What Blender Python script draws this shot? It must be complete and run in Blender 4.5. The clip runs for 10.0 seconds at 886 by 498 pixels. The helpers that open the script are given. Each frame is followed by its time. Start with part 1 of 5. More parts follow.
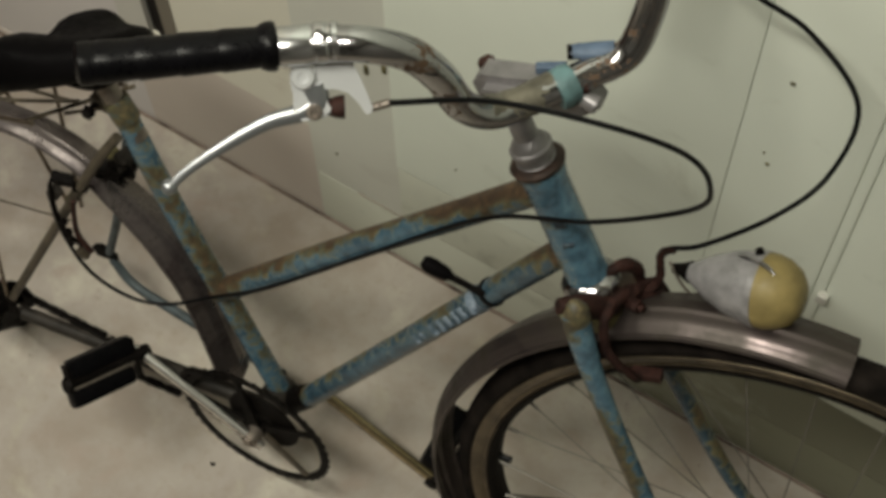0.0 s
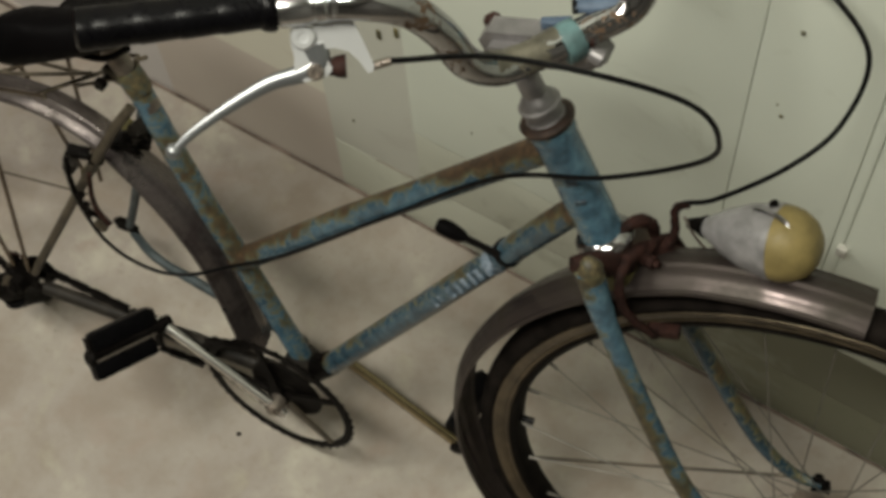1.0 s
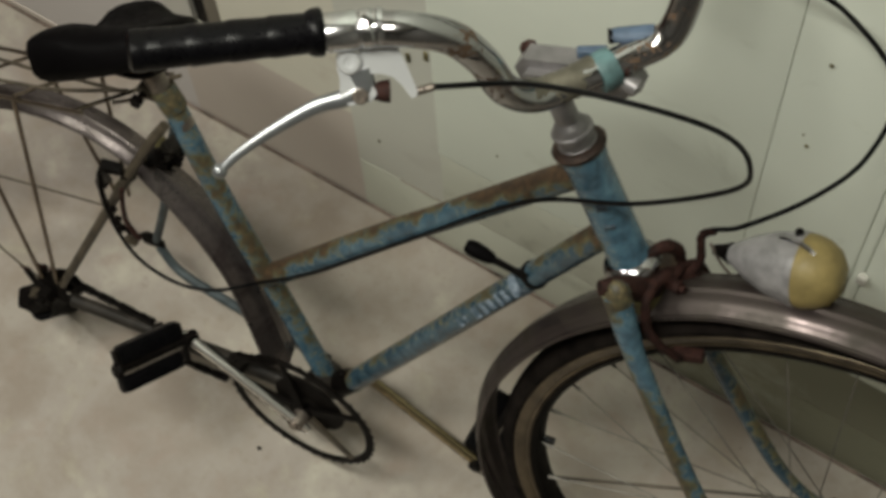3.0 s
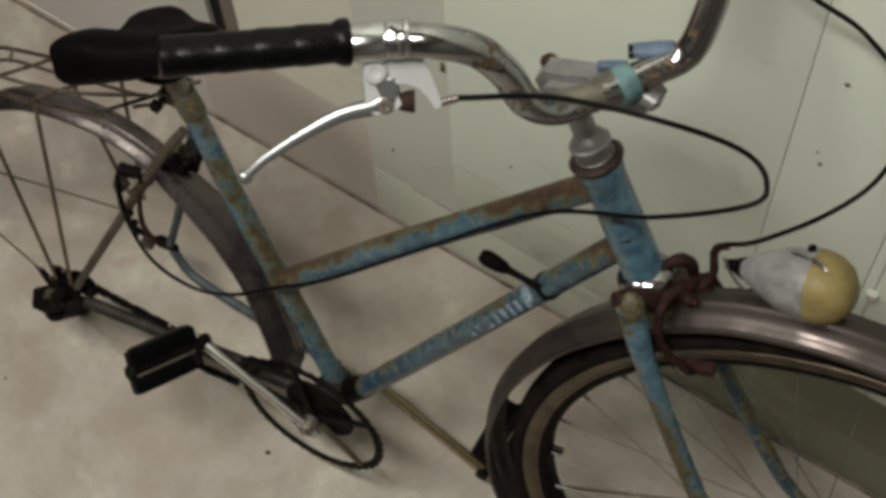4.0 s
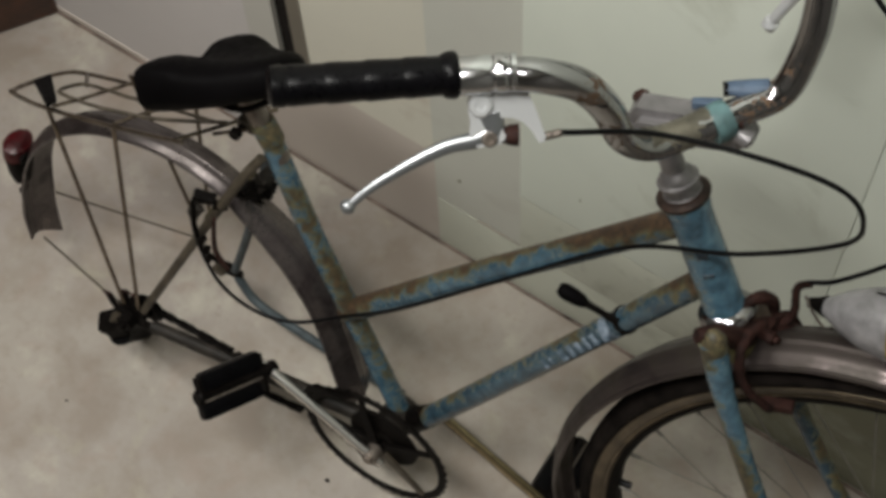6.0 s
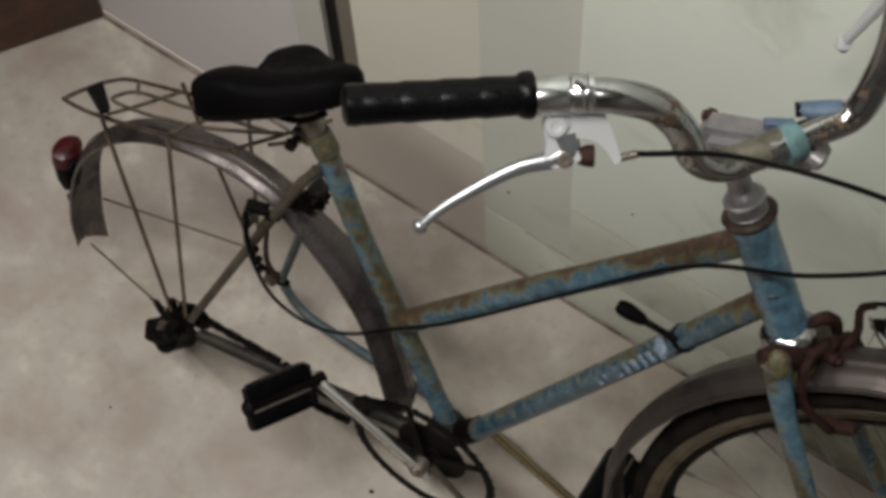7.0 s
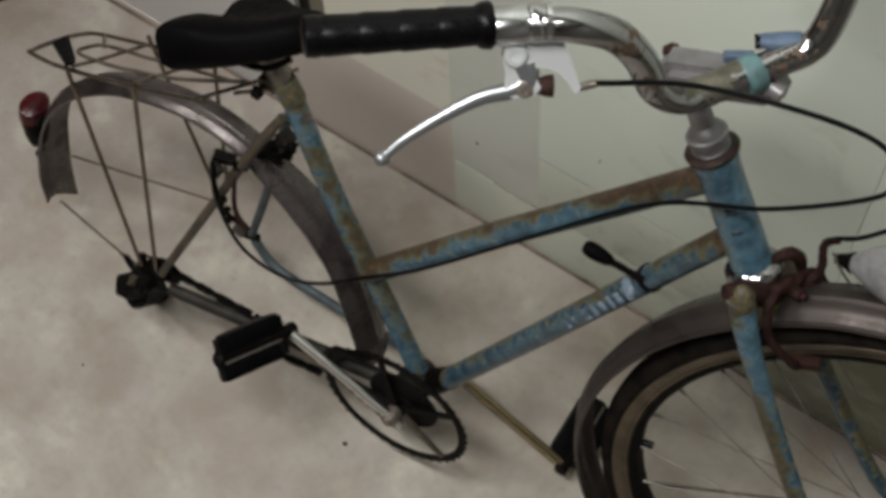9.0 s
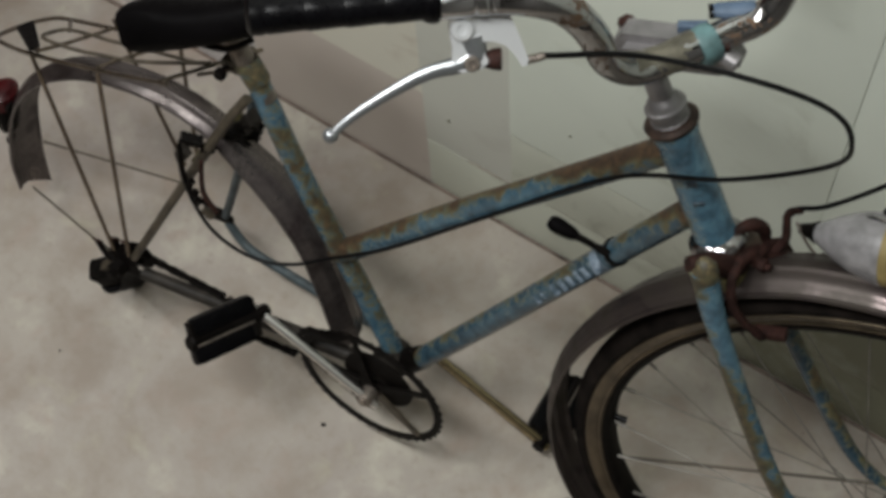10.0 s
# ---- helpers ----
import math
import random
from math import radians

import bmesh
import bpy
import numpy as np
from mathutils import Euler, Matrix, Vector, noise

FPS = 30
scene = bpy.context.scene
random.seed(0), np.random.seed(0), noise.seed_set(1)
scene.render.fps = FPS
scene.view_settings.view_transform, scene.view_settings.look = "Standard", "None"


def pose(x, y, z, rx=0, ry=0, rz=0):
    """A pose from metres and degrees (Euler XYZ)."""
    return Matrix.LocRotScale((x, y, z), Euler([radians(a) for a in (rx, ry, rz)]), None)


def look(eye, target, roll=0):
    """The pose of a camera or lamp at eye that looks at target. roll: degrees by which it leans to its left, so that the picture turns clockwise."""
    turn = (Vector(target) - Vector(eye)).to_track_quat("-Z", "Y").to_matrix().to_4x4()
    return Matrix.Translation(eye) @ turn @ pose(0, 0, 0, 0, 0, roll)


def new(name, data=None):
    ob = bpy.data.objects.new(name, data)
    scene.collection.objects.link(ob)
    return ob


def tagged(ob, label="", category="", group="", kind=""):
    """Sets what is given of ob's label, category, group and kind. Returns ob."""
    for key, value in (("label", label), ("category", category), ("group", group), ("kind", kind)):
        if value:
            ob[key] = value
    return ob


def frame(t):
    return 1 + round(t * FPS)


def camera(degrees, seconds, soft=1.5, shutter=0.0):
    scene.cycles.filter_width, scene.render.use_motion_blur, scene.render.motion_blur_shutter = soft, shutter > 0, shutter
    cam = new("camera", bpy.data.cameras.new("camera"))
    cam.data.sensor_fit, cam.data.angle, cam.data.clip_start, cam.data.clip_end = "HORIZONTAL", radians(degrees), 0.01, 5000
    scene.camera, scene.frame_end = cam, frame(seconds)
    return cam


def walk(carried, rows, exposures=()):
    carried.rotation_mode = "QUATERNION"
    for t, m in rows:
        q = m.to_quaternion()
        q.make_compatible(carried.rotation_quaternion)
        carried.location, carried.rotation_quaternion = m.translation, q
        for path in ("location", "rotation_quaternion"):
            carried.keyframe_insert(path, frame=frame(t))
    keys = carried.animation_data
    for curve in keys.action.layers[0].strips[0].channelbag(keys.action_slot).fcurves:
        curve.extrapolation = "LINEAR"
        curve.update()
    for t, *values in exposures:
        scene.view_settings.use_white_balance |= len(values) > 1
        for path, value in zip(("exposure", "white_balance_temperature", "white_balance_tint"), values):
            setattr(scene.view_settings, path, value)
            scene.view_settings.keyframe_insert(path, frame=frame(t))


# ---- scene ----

cam = camera(29.82, 10.0, soft=3.9)
# seconds, place, and turn in degrees
PATH = [
    (0.0, 0.4902, -0.418, 1.7081, 26.257, 0.979, 32.208),
    (0.5, 0.5022, -0.4145, 1.7045, 25.422, 2.544, 31.627),
    (1.0, 0.5086, -0.4145, 1.6998, 25.325, 2.759, 31.437),
    (1.5, 0.5051, -0.4174, 1.7035, 25.371, 2.643, 31.35),
    (2.0, 0.5058, -0.4216, 1.7063, 25.437, 2.789, 31.235),
    (2.5, 0.5009, -0.4259, 1.7129, 25.672, 2.676, 31.677),
    (4.0, 0.489, -0.4441, 1.7356, 26.362, 1.856, 33.459),
    (4.5, 0.4848, -0.4475, 1.7349, 26.393, 2.058, 33.444),
    (5.0, 0.4742, -0.4529, 1.7365, 26.174, 2.328, 33.591),
    (5.5, 0.4581, -0.4642, 1.7363, 26.49, 1.794, 33.899),
    (6.0, 0.448, -0.4722, 1.742, 27.413, 1.904, 34.762),
    (7.5, 0.4028, -0.4849, 1.7362, 27.173, 2.193, 35.764),
    (8.0, 0.4143, -0.4928, 1.7274, 26.437, 2.167, 35.602),
    (8.5, 0.4295, -0.487, 1.7303, 26.603, 2.052, 34.833),
    (9.0, 0.4351, -0.4941, 1.7319, 26.577, 1.863, 34.596),
    (9.5, 0.4499, -0.4899, 1.7324, 26.47, 2.018, 34.117),
    (10.0, 0.4614, -0.4781, 1.7255, 25.921, 2.442, 33.637),

]
walk(cam, [(t, pose(x, y, z, rx, ry, rz)) for t, x, y, z, rx, ry, rz in PATH],
     exposures=[(0.0, 0.0, 6950, 6), (2.6, 0.0, 6750, 6), (4.2, 0.0, 6650, 8), (6.2, 0.0, 6400, 11), (7.5, 0.0, 6350, 13), (8.5, 0.0, 6300, 12), (10.0, 0.0, 6200, 10)])

# ---- light ----
WALL_Y = 0.246          # face of the long wall
CEIL = 2.45
world = bpy.data.worlds.new("world")
world.use_nodes = True
world.node_tree.nodes["Background"].inputs[0].default_value = (0.9, 0.95, 1.0, 1)
world.node_tree.nodes["Background"].inputs[1].default_value = 0.01
scene.world = world


def area_lamp(name, x, y, z, sx, sy, watts, colour, target):
    data = bpy.data.lights.new(name, "AREA")
    data.shape, data.size, data.size_y, data.energy, data.color = "RECTANGLE", sx, sy, watts, colour
    ob = new(name, data)
    ob.matrix_world = look((x, y, z), target)
    return ob


LAMPS = (((-0.05, -0.60, 2.40), 42), ((-1.60, -0.70, 2.40), 19))     # two ceiling lamps: place, watts
for (x, y, z), watts in LAMPS:
    area_lamp("ceiling_lamp_light", x, y, z - 0.03, 1.00, 0.16, watts, (1.0, 0.985, 0.92), (x, y, 0))


# ---- materials ----
def mat(name):
    m = bpy.data.materials.new(name)
    m.use_nodes = True
    return m, m.node_tree, m.node_tree.nodes["Principled BSDF"]


def link(tree, a, b):
    tree.links.new(a, b)


def coords(tree, scale=(1, 1, 1)):
    c = tree.nodes.new("ShaderNodeTexCoord")
    mp = tree.nodes.new("ShaderNodeMapping")
    mp.inputs["Scale"].default_value = scale
    link(tree, c.outputs["Object"], mp.inputs["Vector"])
    return mp.outputs["Vector"]


def noise_tex(tree, vec, scale, detail=5.0, rough=0.55, dist=0.0):
    n = tree.nodes.new("ShaderNodeTexNoise")
    n.inputs["Scale"].default_value, n.inputs["Detail"].default_value = scale, detail
    n.inputs["Roughness"].default_value, n.inputs["Distortion"].default_value = rough, dist
    link(tree, vec, n.inputs["Vector"])
    return n.outputs["Fac"]


def ramp(tree, fac, stops):
    r = tree.nodes.new("ShaderNodeValToRGB")
    e = r.color_ramp.elements
    e.remove(e[1])
    for n, (p, c) in enumerate(stops):
        el = e.new(p) if n else e[0]
        el.position = p
        el.color = (*c, 1) if isinstance(c, tuple) else (c, c, c, 1)
    link(tree, fac, r.inputs["Fac"])
    return r.outputs["Color"]


def mix(tree, fac, a, b, kind="MIX"):
    m = tree.nodes.new("ShaderNodeMix")
    m.data_type, m.blend_type = "RGBA", kind
    for sock, v in ((m.inputs[0], fac), (m.inputs[6], a), (m.inputs[7], b)):
        if isinstance(v, (int, float)):
            sock.default_value = v
        elif isinstance(v, tuple):
            sock.default_value = (*v, 1)
        else:
            link(tree, v, sock)
    return m.outputs[2]


def bump(tree, bsdf, height, strength, distance=0.001):
    b = tree.nodes.new("ShaderNodeBump")
    b.inputs["Strength"].default_value, b.inputs["Distance"].default_value = strength, distance
    link(tree, height, b.inputs["Height"])
    link(tree, b.outputs["Normal"], bsdf.inputs["Normal"])


def plain(name, colour, rough, metal=0.0, var=0.25, scale=40.0, bumps=0.15, shine=0.5, wear=1.0):
    m, t, b = mat(name)
    b.inputs["Specular IOR Level"].default_value = shine
    v = coords(t)
    n = noise_tex(t, v, scale)
    n2 = noise_tex(t, v, scale * 7)
    dark = tuple(c * (1 - var) for c in colour)
    light = tuple(min(1, c * (1 + var)) for c in colour)
    link(t, ramp(t, n, [(0.3, dark), (0.7, light)]), b.inputs["Base Color"])
    r = ramp(t, n2, [(0.3, max(0.02, rough - 0.1 * wear)), (0.7, min(1, rough + 0.12 * wear))])
    link(t, r, b.inputs["Roughness"])
    b.inputs["Metallic"].default_value = metal
    bump(t, b, n2, bumps, 0.0006)
    return m


def smooth(name, colour, rough, metal, shine=0.5):
    m, t, b = mat(name)
    n = noise_tex(t, coords(t), 25, 3)
    link(t, ramp(t, n, [(0.3, tuple(c * 0.94 for c in colour)), (0.7, colour)]), b.inputs["Base Color"])
    b.inputs["Roughness"].default_value, b.inputs["Metallic"].default_value = rough, metal
    b.inputs["Specular IOR Level"].default_value = shine
    return m


def math_node(tree, op, a, b_, c=None):
    m = tree.nodes.new("ShaderNodeMath")
    m.operation = op
    for sock, v in zip(m.inputs, (a, b_, c)):
        if v is None:
            continue
        if isinstance(v, (int, float)):
            sock.default_value = v
        else:
            link(tree, v, sock)
    return m.outputs[0]


def worn_paint(name, seed, wear, side=None, lean=0.0, along=None, pale=1.0, grime=0.3, rusted=0.9):
    """Light blue enamel, faded, flaked to olive primer and rust. wear: how far it has gone; side: where on the tube's
    girth it has gone furthest; along: (height, extra wear) pairs up the tube."""
    m, t, b = mat(name)
    tc = t.nodes.new("ShaderNodeTexCoord")
    mp = t.nodes.new("ShaderNodeMapping")
    mp.inputs["Location"].default_value = (seed, seed * 1.7, -seed)
    link(t, tc.outputs["Object"], mp.inputs["Vector"])
    v = mp.outputs["Vector"]
    big = noise_tex(t, v, 16, 3, 0.55, 0.4)
    mid = noise_tex(t, v, 62, 5, 0.62, 0.3)
    fine = noise_tex(t, v, 210, 5, 0.7)
    hair = noise_tex(t, v, 520, 3, 0.6)
    w = math_node(t, "MULTIPLY_ADD", big, 0.9, math_node(t, "MULTIPLY_ADD", mid, 1.25, math_node(t, "MULTIPLY_ADD", fine, 0.85, wear - 1.46)))
    if side is not None:
        d = t.nodes.new("ShaderNodeVectorMath")
        d.operation = "DOT_PRODUCT"
        link(t, tc.outputs["Normal"], d.inputs[0])
        d.inputs[1].default_value = Vector(side).normalized()
        w = math_node(t, "MULTIPLY_ADD", d.outputs["Value"], lean, w)
    if along is not None:
        sep = t.nodes.new("ShaderNodeSeparateXYZ")
        link(t, tc.outputs["Object"], sep.inputs[0])
        low, high = along[0][0], along[-1][0]
        mr = t.nodes.new("ShaderNodeMapRange")
        mr.inputs[1].default_value, mr.inputs[2].default_value = low, high
        link(t, math_node(t, "MULTIPLY_ADD", mid, 0.022, math_node(t, "SUBTRACT", sep.outputs["Z"], 0.011)), mr.inputs[0])
        w = math_node(t, "ADD", w, ramp(t, mr.outputs[0], [((z - low) / (high - low), q) for z, q in along]))
    blue = ramp(t, mid, [(0.32, tuple(pale * q for q in (0.030, 0.061, 0.087))), (0.50, tuple(pale * q for q in (0.050, 0.102, 0.142))), (0.68, tuple(pale * q for q in (0.084, 0.156, 0.200)))])
    blue = mix(t, ramp(t, fine, [(0.54, 0.0), (0.70, grime)]), blue, (0.030, 0.036, 0.034))
    blue = mix(t, ramp(t, hair, [(0.64, 0.0), (0.72, 0.5)]), blue, (0.022, 0.020, 0.016))
    blue = mix(t, ramp(t, hair, [(0.30, 0.30), (0.36, 0.0)]), blue, (0.26, 0.31, 0.31))
    olive = ramp(t, fine, [(0.34, (0.022, 0.019, 0.008)), (0.50, (0.078, 0.069, 0.028)), (0.66, (0.165, 0.148, 0.064))])
    rusty = ramp(t, fine, [(0.34, (0.012, 0.006, 0.004)), (0.50, (0.040, 0.0205, 0.0105)), (0.66, (0.088, 0.047, 0.022))])
    m1 = ramp(t, w, [(0.35, 0.0), (0.55, 0.92)])
    m2 = ramp(t, w, [(0.54, 0.0), (0.72, rusted)])
    link(t, mix(t, m2, mix(t, m1, blue, olive), rusty), b.inputs["Base Color"])
    link(t, ramp(t, m1, [(0, 0.24), (1, 0.58)]), b.inputs["Roughness"])
    b.inputs["Specular IOR Level"].default_value = 0.5
    bump(t, b, w, 0.25, 0.0010)
    return m


def speckled(name, colour, under, low, high, rough, metal=0.0):
    """A worn print or coat through which the ground shows in flecks."""
    m, t, b = mat(name)
    v = coords(t)
    n = noise_tex(t, v, 150, 6, 0.7)
    link(t, mix(t, ramp(t, n, [(low, 0.0), (high, 1.0)]), colour, under), b.inputs["Base Color"])
    b.inputs["Roughness"].default_value, b.inputs["Metallic"].default_value = rough, metal
    bump(t, b, n, 0.1, 0.0005)
    return m


def chrome(name, base, rough, pit, rustcol=(0.10, 0.06, 0.035), highlight_side=None):
    """Old plating: bright metal with brown pitting; highlight_side names where a painted highlight lies, while grease
    and painted shade darken the rest.
    """
    m, t, b = mat(name)
    v = coords(t)
    big = noise_tex(t, v, 14, 5, 0.6)
    fine = noise_tex(t, v, 220, 4, 0.7)
    s = t.nodes.new("ShaderNodeMath")
    s.operation = "MULTIPLY_ADD"
    link(t, fine, s.inputs[0])
    s.inputs[1].default_value = 0.7
    link(t, big, s.inputs[2])
    w = s.outputs[0]
    if highlight_side is not None:
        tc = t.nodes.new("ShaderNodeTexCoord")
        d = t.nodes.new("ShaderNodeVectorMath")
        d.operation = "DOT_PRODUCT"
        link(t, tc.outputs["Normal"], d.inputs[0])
        d.inputs[1].default_value = Vector(highlight_side).normalized()
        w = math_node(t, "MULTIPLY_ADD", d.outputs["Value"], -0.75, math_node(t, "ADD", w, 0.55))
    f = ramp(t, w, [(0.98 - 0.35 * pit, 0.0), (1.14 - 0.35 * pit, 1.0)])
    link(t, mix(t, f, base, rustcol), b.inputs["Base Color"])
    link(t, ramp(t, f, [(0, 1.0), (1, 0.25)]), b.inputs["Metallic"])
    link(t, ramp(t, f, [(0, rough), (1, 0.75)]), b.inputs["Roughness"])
    bump(t, b, fine, 0.12, 0.0006)
    return m


def tarnish(name, bright, brown, rough):
    """Thin old plating gone brown in streaks and spots, still glossy."""
    m, t, b = mat(name)
    v = coords(t)
    big = noise_tex(t, v, 22, 5, 0.6, 0.6)
    fine = noise_tex(t, v, 190, 5, 0.7)
    f = ramp(t, math_node(t, "MULTIPLY_ADD", fine, 0.30, big), [(0.45, 0.0), (0.80, 1.0)])
    link(t, mix(t, f, bright, brown), b.inputs["Base Color"])
    link(t, ramp(t, f, [(0, 0.95), (1, 0.45)]), b.inputs["Metallic"])
    link(t, ramp(t, f, [(0, rough), (1, rough + 0.26)]), b.inputs["Roughness"])
    bump(t, b, fine, 0.08, 0.0006)
    return m


PAINT = worn_paint("faded_blue_paint", 3.0, 0.17, (-0.9, -0.3, -0.3), 0.20, None, 1.2, 0.5)
PAINT_SEAT = worn_paint("flaked_seat_tube_paint", 12.4, 0.17, (0.9, -0.30, 0.1), 0.24, ((0.0, 0.06), (0.14, 0.04), (0.185, 0.28), (0.225, 0.17), (0.285, 0.12), (0.300, -0.02), (0.318, 0.20), (0.330, -0.12), (0.362, -0.12), (0.376, 0.36)), 1.25, 0.6, 0.8)
PAINT_TOP = worn_paint("rusty_top_tube_paint", 7.0, 0.31, (-0.5, 0.50, 0.70), 0.36, ((0.16, 0.34), (0.21, 0.20), (0.26, 0.04), (0.36, 0.04), (0.42, 0.20), (0.46, 0.40)), 1.0, 0.9)
PAINT_DOWN = worn_paint("grimy_down_tube_paint", 17.0, 0.20, (-0.55, 0.45, 0.66), 0.22, ((0.0, 0.26), (0.05, 0.06), (0.28, 0.0), (0.33, 0.0), (0.36, 0.10), (0.39, 0.36)), 0.66, 0.9)
PAINT_FORK = worn_paint("worn_fork_paint", 23.0, 0.26, (-0.9, -0.3, -0.2), 0.36, ((0.06, 0.46), (0.15, 0.44), (0.215, 0.40), (0.255, 0.28), (0.285, 0.10), (0.30, -0.02), (0.33, -0.06), (0.352, 0.08), (0.372, 0.40)), 1.3, 0.4, 0.5)
PAINT_FAR = worn_paint("dull_stay_paint", 29.0, 0.22, (0.9, 0.2, 0.3), 0.30, None, 0.55, 0.8, 0.7)
CLAMP_PAINT = worn_paint("olive_clamp_paint", 41.0, 0.55, pale=0.9, rusted=0.5)
CROWN_RUST = worn_paint("rusted_crown_paint", 31.0, 0.92, (0.3, -0.5, -0.6), -0.22, None, 0.8, 0.8, 1.0)
OLIVE = plain("olive_grime_paint", (0.090, 0.076, 0.028), 0.6, 0.1, 0.55, 60, 0.3)
STAY_GRIME = plain("grimy_stay_paint", (0.060, 0.048, 0.033), 0.5, 0.2, 0.55, 55, 0.3)
STAY_BLUE = plain("dull_grey_blue_paint", (0.050, 0.066, 0.074), 0.5, 0.1, 0.5, 50, 0.2)
CHAIN_STAY = plain("oily_stay_paint", (0.020, 0.017, 0.014), 0.55, 0.0, 0.6, 50, 0.3, shine=0.2)
CHROME = chrome("old_chrome", (0.345, 0.342, 0.350), 0.13, -0.03)
# crank platings: a highlight stripe and darker sides are painted in by direction
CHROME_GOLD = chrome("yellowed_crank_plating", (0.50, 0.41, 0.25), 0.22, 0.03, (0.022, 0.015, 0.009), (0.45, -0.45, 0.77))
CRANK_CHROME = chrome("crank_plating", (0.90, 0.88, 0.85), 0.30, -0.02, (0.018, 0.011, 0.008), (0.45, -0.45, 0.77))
CHROME_DULL = plain("tarnished_chrome", (0.21, 0.18, 0.155), 0.34, 0.75, 0.35, 45, 0.12)
RIM_BROWN = plain("rusted_rim_plating", (0.100, 0.078, 0.052), 0.36, 0.75, 0.5, 40, 0.1)
STEM_GREY = plain("dull_grey_alloy", (0.185, 0.177, 0.180), 0.38, 0.55, 0.35, 50, 0.2)
FENDER_FRONT = tarnish("brown_front_fender_metal", (0.080, 0.064, 0.064), (0.033, 0.026, 0.020), 0.28)
FENDER = tarnish("dull_fender_metal", (0.165, 0.145, 0.138), (0.036, 0.027, 0.027), 0.19)
ALU = smooth("cast_aluminium", (0.64, 0.65, 0.66), 0.30, 0.55)
LEVER_GREY = smooth("worn_lever_alloy", (0.25, 0.26, 0.27), 0.32, 0.8)
SLEEVE = smooth("bright_sleeve", (0.56, 0.565, 0.58), 0.20, 1.0)
RACK_WIRE = plain("bronzed_wire", (0.16, 0.13, 0.10), 0.17, 0.9, 0.5, 60, 0.1, wear=0.6)
RUST_LIGHT = plain("brown_rust", (0.030, 0.017, 0.012), 0.55, 0.2, 0.7, 110, 0.6, shine=0.3)
RUST = plain("rusted_steel", (0.022, 0.0085, 0.0064), 0.70, 0.1, 0.7, 110, 0.8, shine=0.2)
DARK_STEEL = plain("oily_dark_steel", (0.0040, 0.0032, 0.0028), 0.55, 0.1, 0.5, 120, 0.3, shine=0.06)
RUBBER = plain("black_rubber", (0.0018, 0.0017, 0.0022), 0.32, 0.0, 0.3, 60, 0.12, shine=0.11)
VINYL = plain("black_vinyl", (0.0022, 0.0019, 0.0021), 0.55, 0.0, 0.35, 25, 0.2, shine=0.035)
CABLE = plain("black_cable_housing", (0.0016, 0.0016, 0.0019), 0.40, 0.0, 0.2, 100, 0.05, shine=0.14)
TYRE = plain("dusty_tyre_rubber", (0.0085, 0.0066, 0.0056), 0.85, 0.0, 0.75, 45, 0.3, shine=0.06)
SHELL = plain("grey_lamp_plastic", (0.215, 0.208, 0.212), 0.36, 0.15, 0.30, 70, 0.1)
LENS = plain("yellowed_lens_plastic", (0.205, 0.158, 0.062), 0.52, 0.0, 0.30, 45, 0.1, shine=0.3)
RED = plain("red_reflector_plastic", (0.040, 0.004, 0.005), 0.3, 0.0, 0.5, 60, 0.1, shine=0.25)
BLUE_TAPE = plain("blue_tape", (0.062, 0.092, 0.14), 0.6, 0.0, 0.35, 60, 0.3)
TEAL_TAPE = plain("teal_tape", (0.066, 0.122, 0.126), 0.6, 0.0, 0.5, 60, 0.3)
DECAL = speckled("pale_decal", (0.30, 0.365, 0.45), (0.05, 0.085, 0.12), 0.38, 0.58, 0.5)
CLAMP_GREY = plain("grimy_olive_alloy", (0.120, 0.110, 0.085), 0.42, 0.45, 0.45, 60, 0.25)
SPOKE = plain("dull_spoke_steel", (0.13, 0.12, 0.105), 0.5, 0.4, 0.4, 60, 0.1)
DARK_DECAL = speckled("dark_blue_print", (0.020, 0.034, 0.052), (0.06, 0.10, 0.12), 0.48, 0.62, 0.5)


def wall_paint(name, a, b_, stain, low):
    m, t, b = mat(name)
    v = coords(t)
    big = noise_tex(t, v, 2.2, 4, 0.6, 0.3)
    mid = noise_tex(t, v, 9, 5, 0.65, 0.6)
    fine = noise_tex(t, v, 160, 4, 0.6)
    col = mix(t, ramp(t, big, [(0.35, 0.0), (0.65, 1.0)]), a, b_)
    dirt = ramp(t, mid, [(0.58, 0.0), (0.75, low)])
    col = mix(t, dirt, col, stain)
    link(t, col, b.inputs["Base Color"])
    b.inputs["Roughness"].default_value = 0.55
    bump(t, b, mid, 0.1, 0.004)
    return m


WALL_GREEN = wall_paint("pale_green_wall_paint", (0.750, 0.795, 0.705), (0.700, 0.742, 0.660), (0.40, 0.41, 0.32), 0.45)
WALL_CREAM = wall_paint("cream_wall_paint", (0.665, 0.645, 0.550), (0.605, 0.580, 0.495), (0.36, 0.26, 0.205), 0.65)
WALL_GREY = wall_paint("grey_lilac_wall_paint", (0.56, 0.53, 0.52), (0.52, 0.49, 0.48), (0.38, 0.36, 0.35), 0.3)
WALL_DULL = wall_paint("dull_grey_green_paint", (0.565, 0.575, 0.510), (0.53, 0.525, 0.475), (0.36, 0.33, 0.29), 0.35)
WALL_JAMB = wall_paint("grey_green_jamb_paint", (0.50, 0.485, 0.44), (0.45, 0.44, 0.40), (0.25, 0.22, 0.18), 0.4)
JAMB_EDGE = wall_paint("dirty_jamb_edge", (0.17, 0.15, 0.115), (0.11, 0.095, 0.075), (0.04, 0.03, 0.02), 0.8)
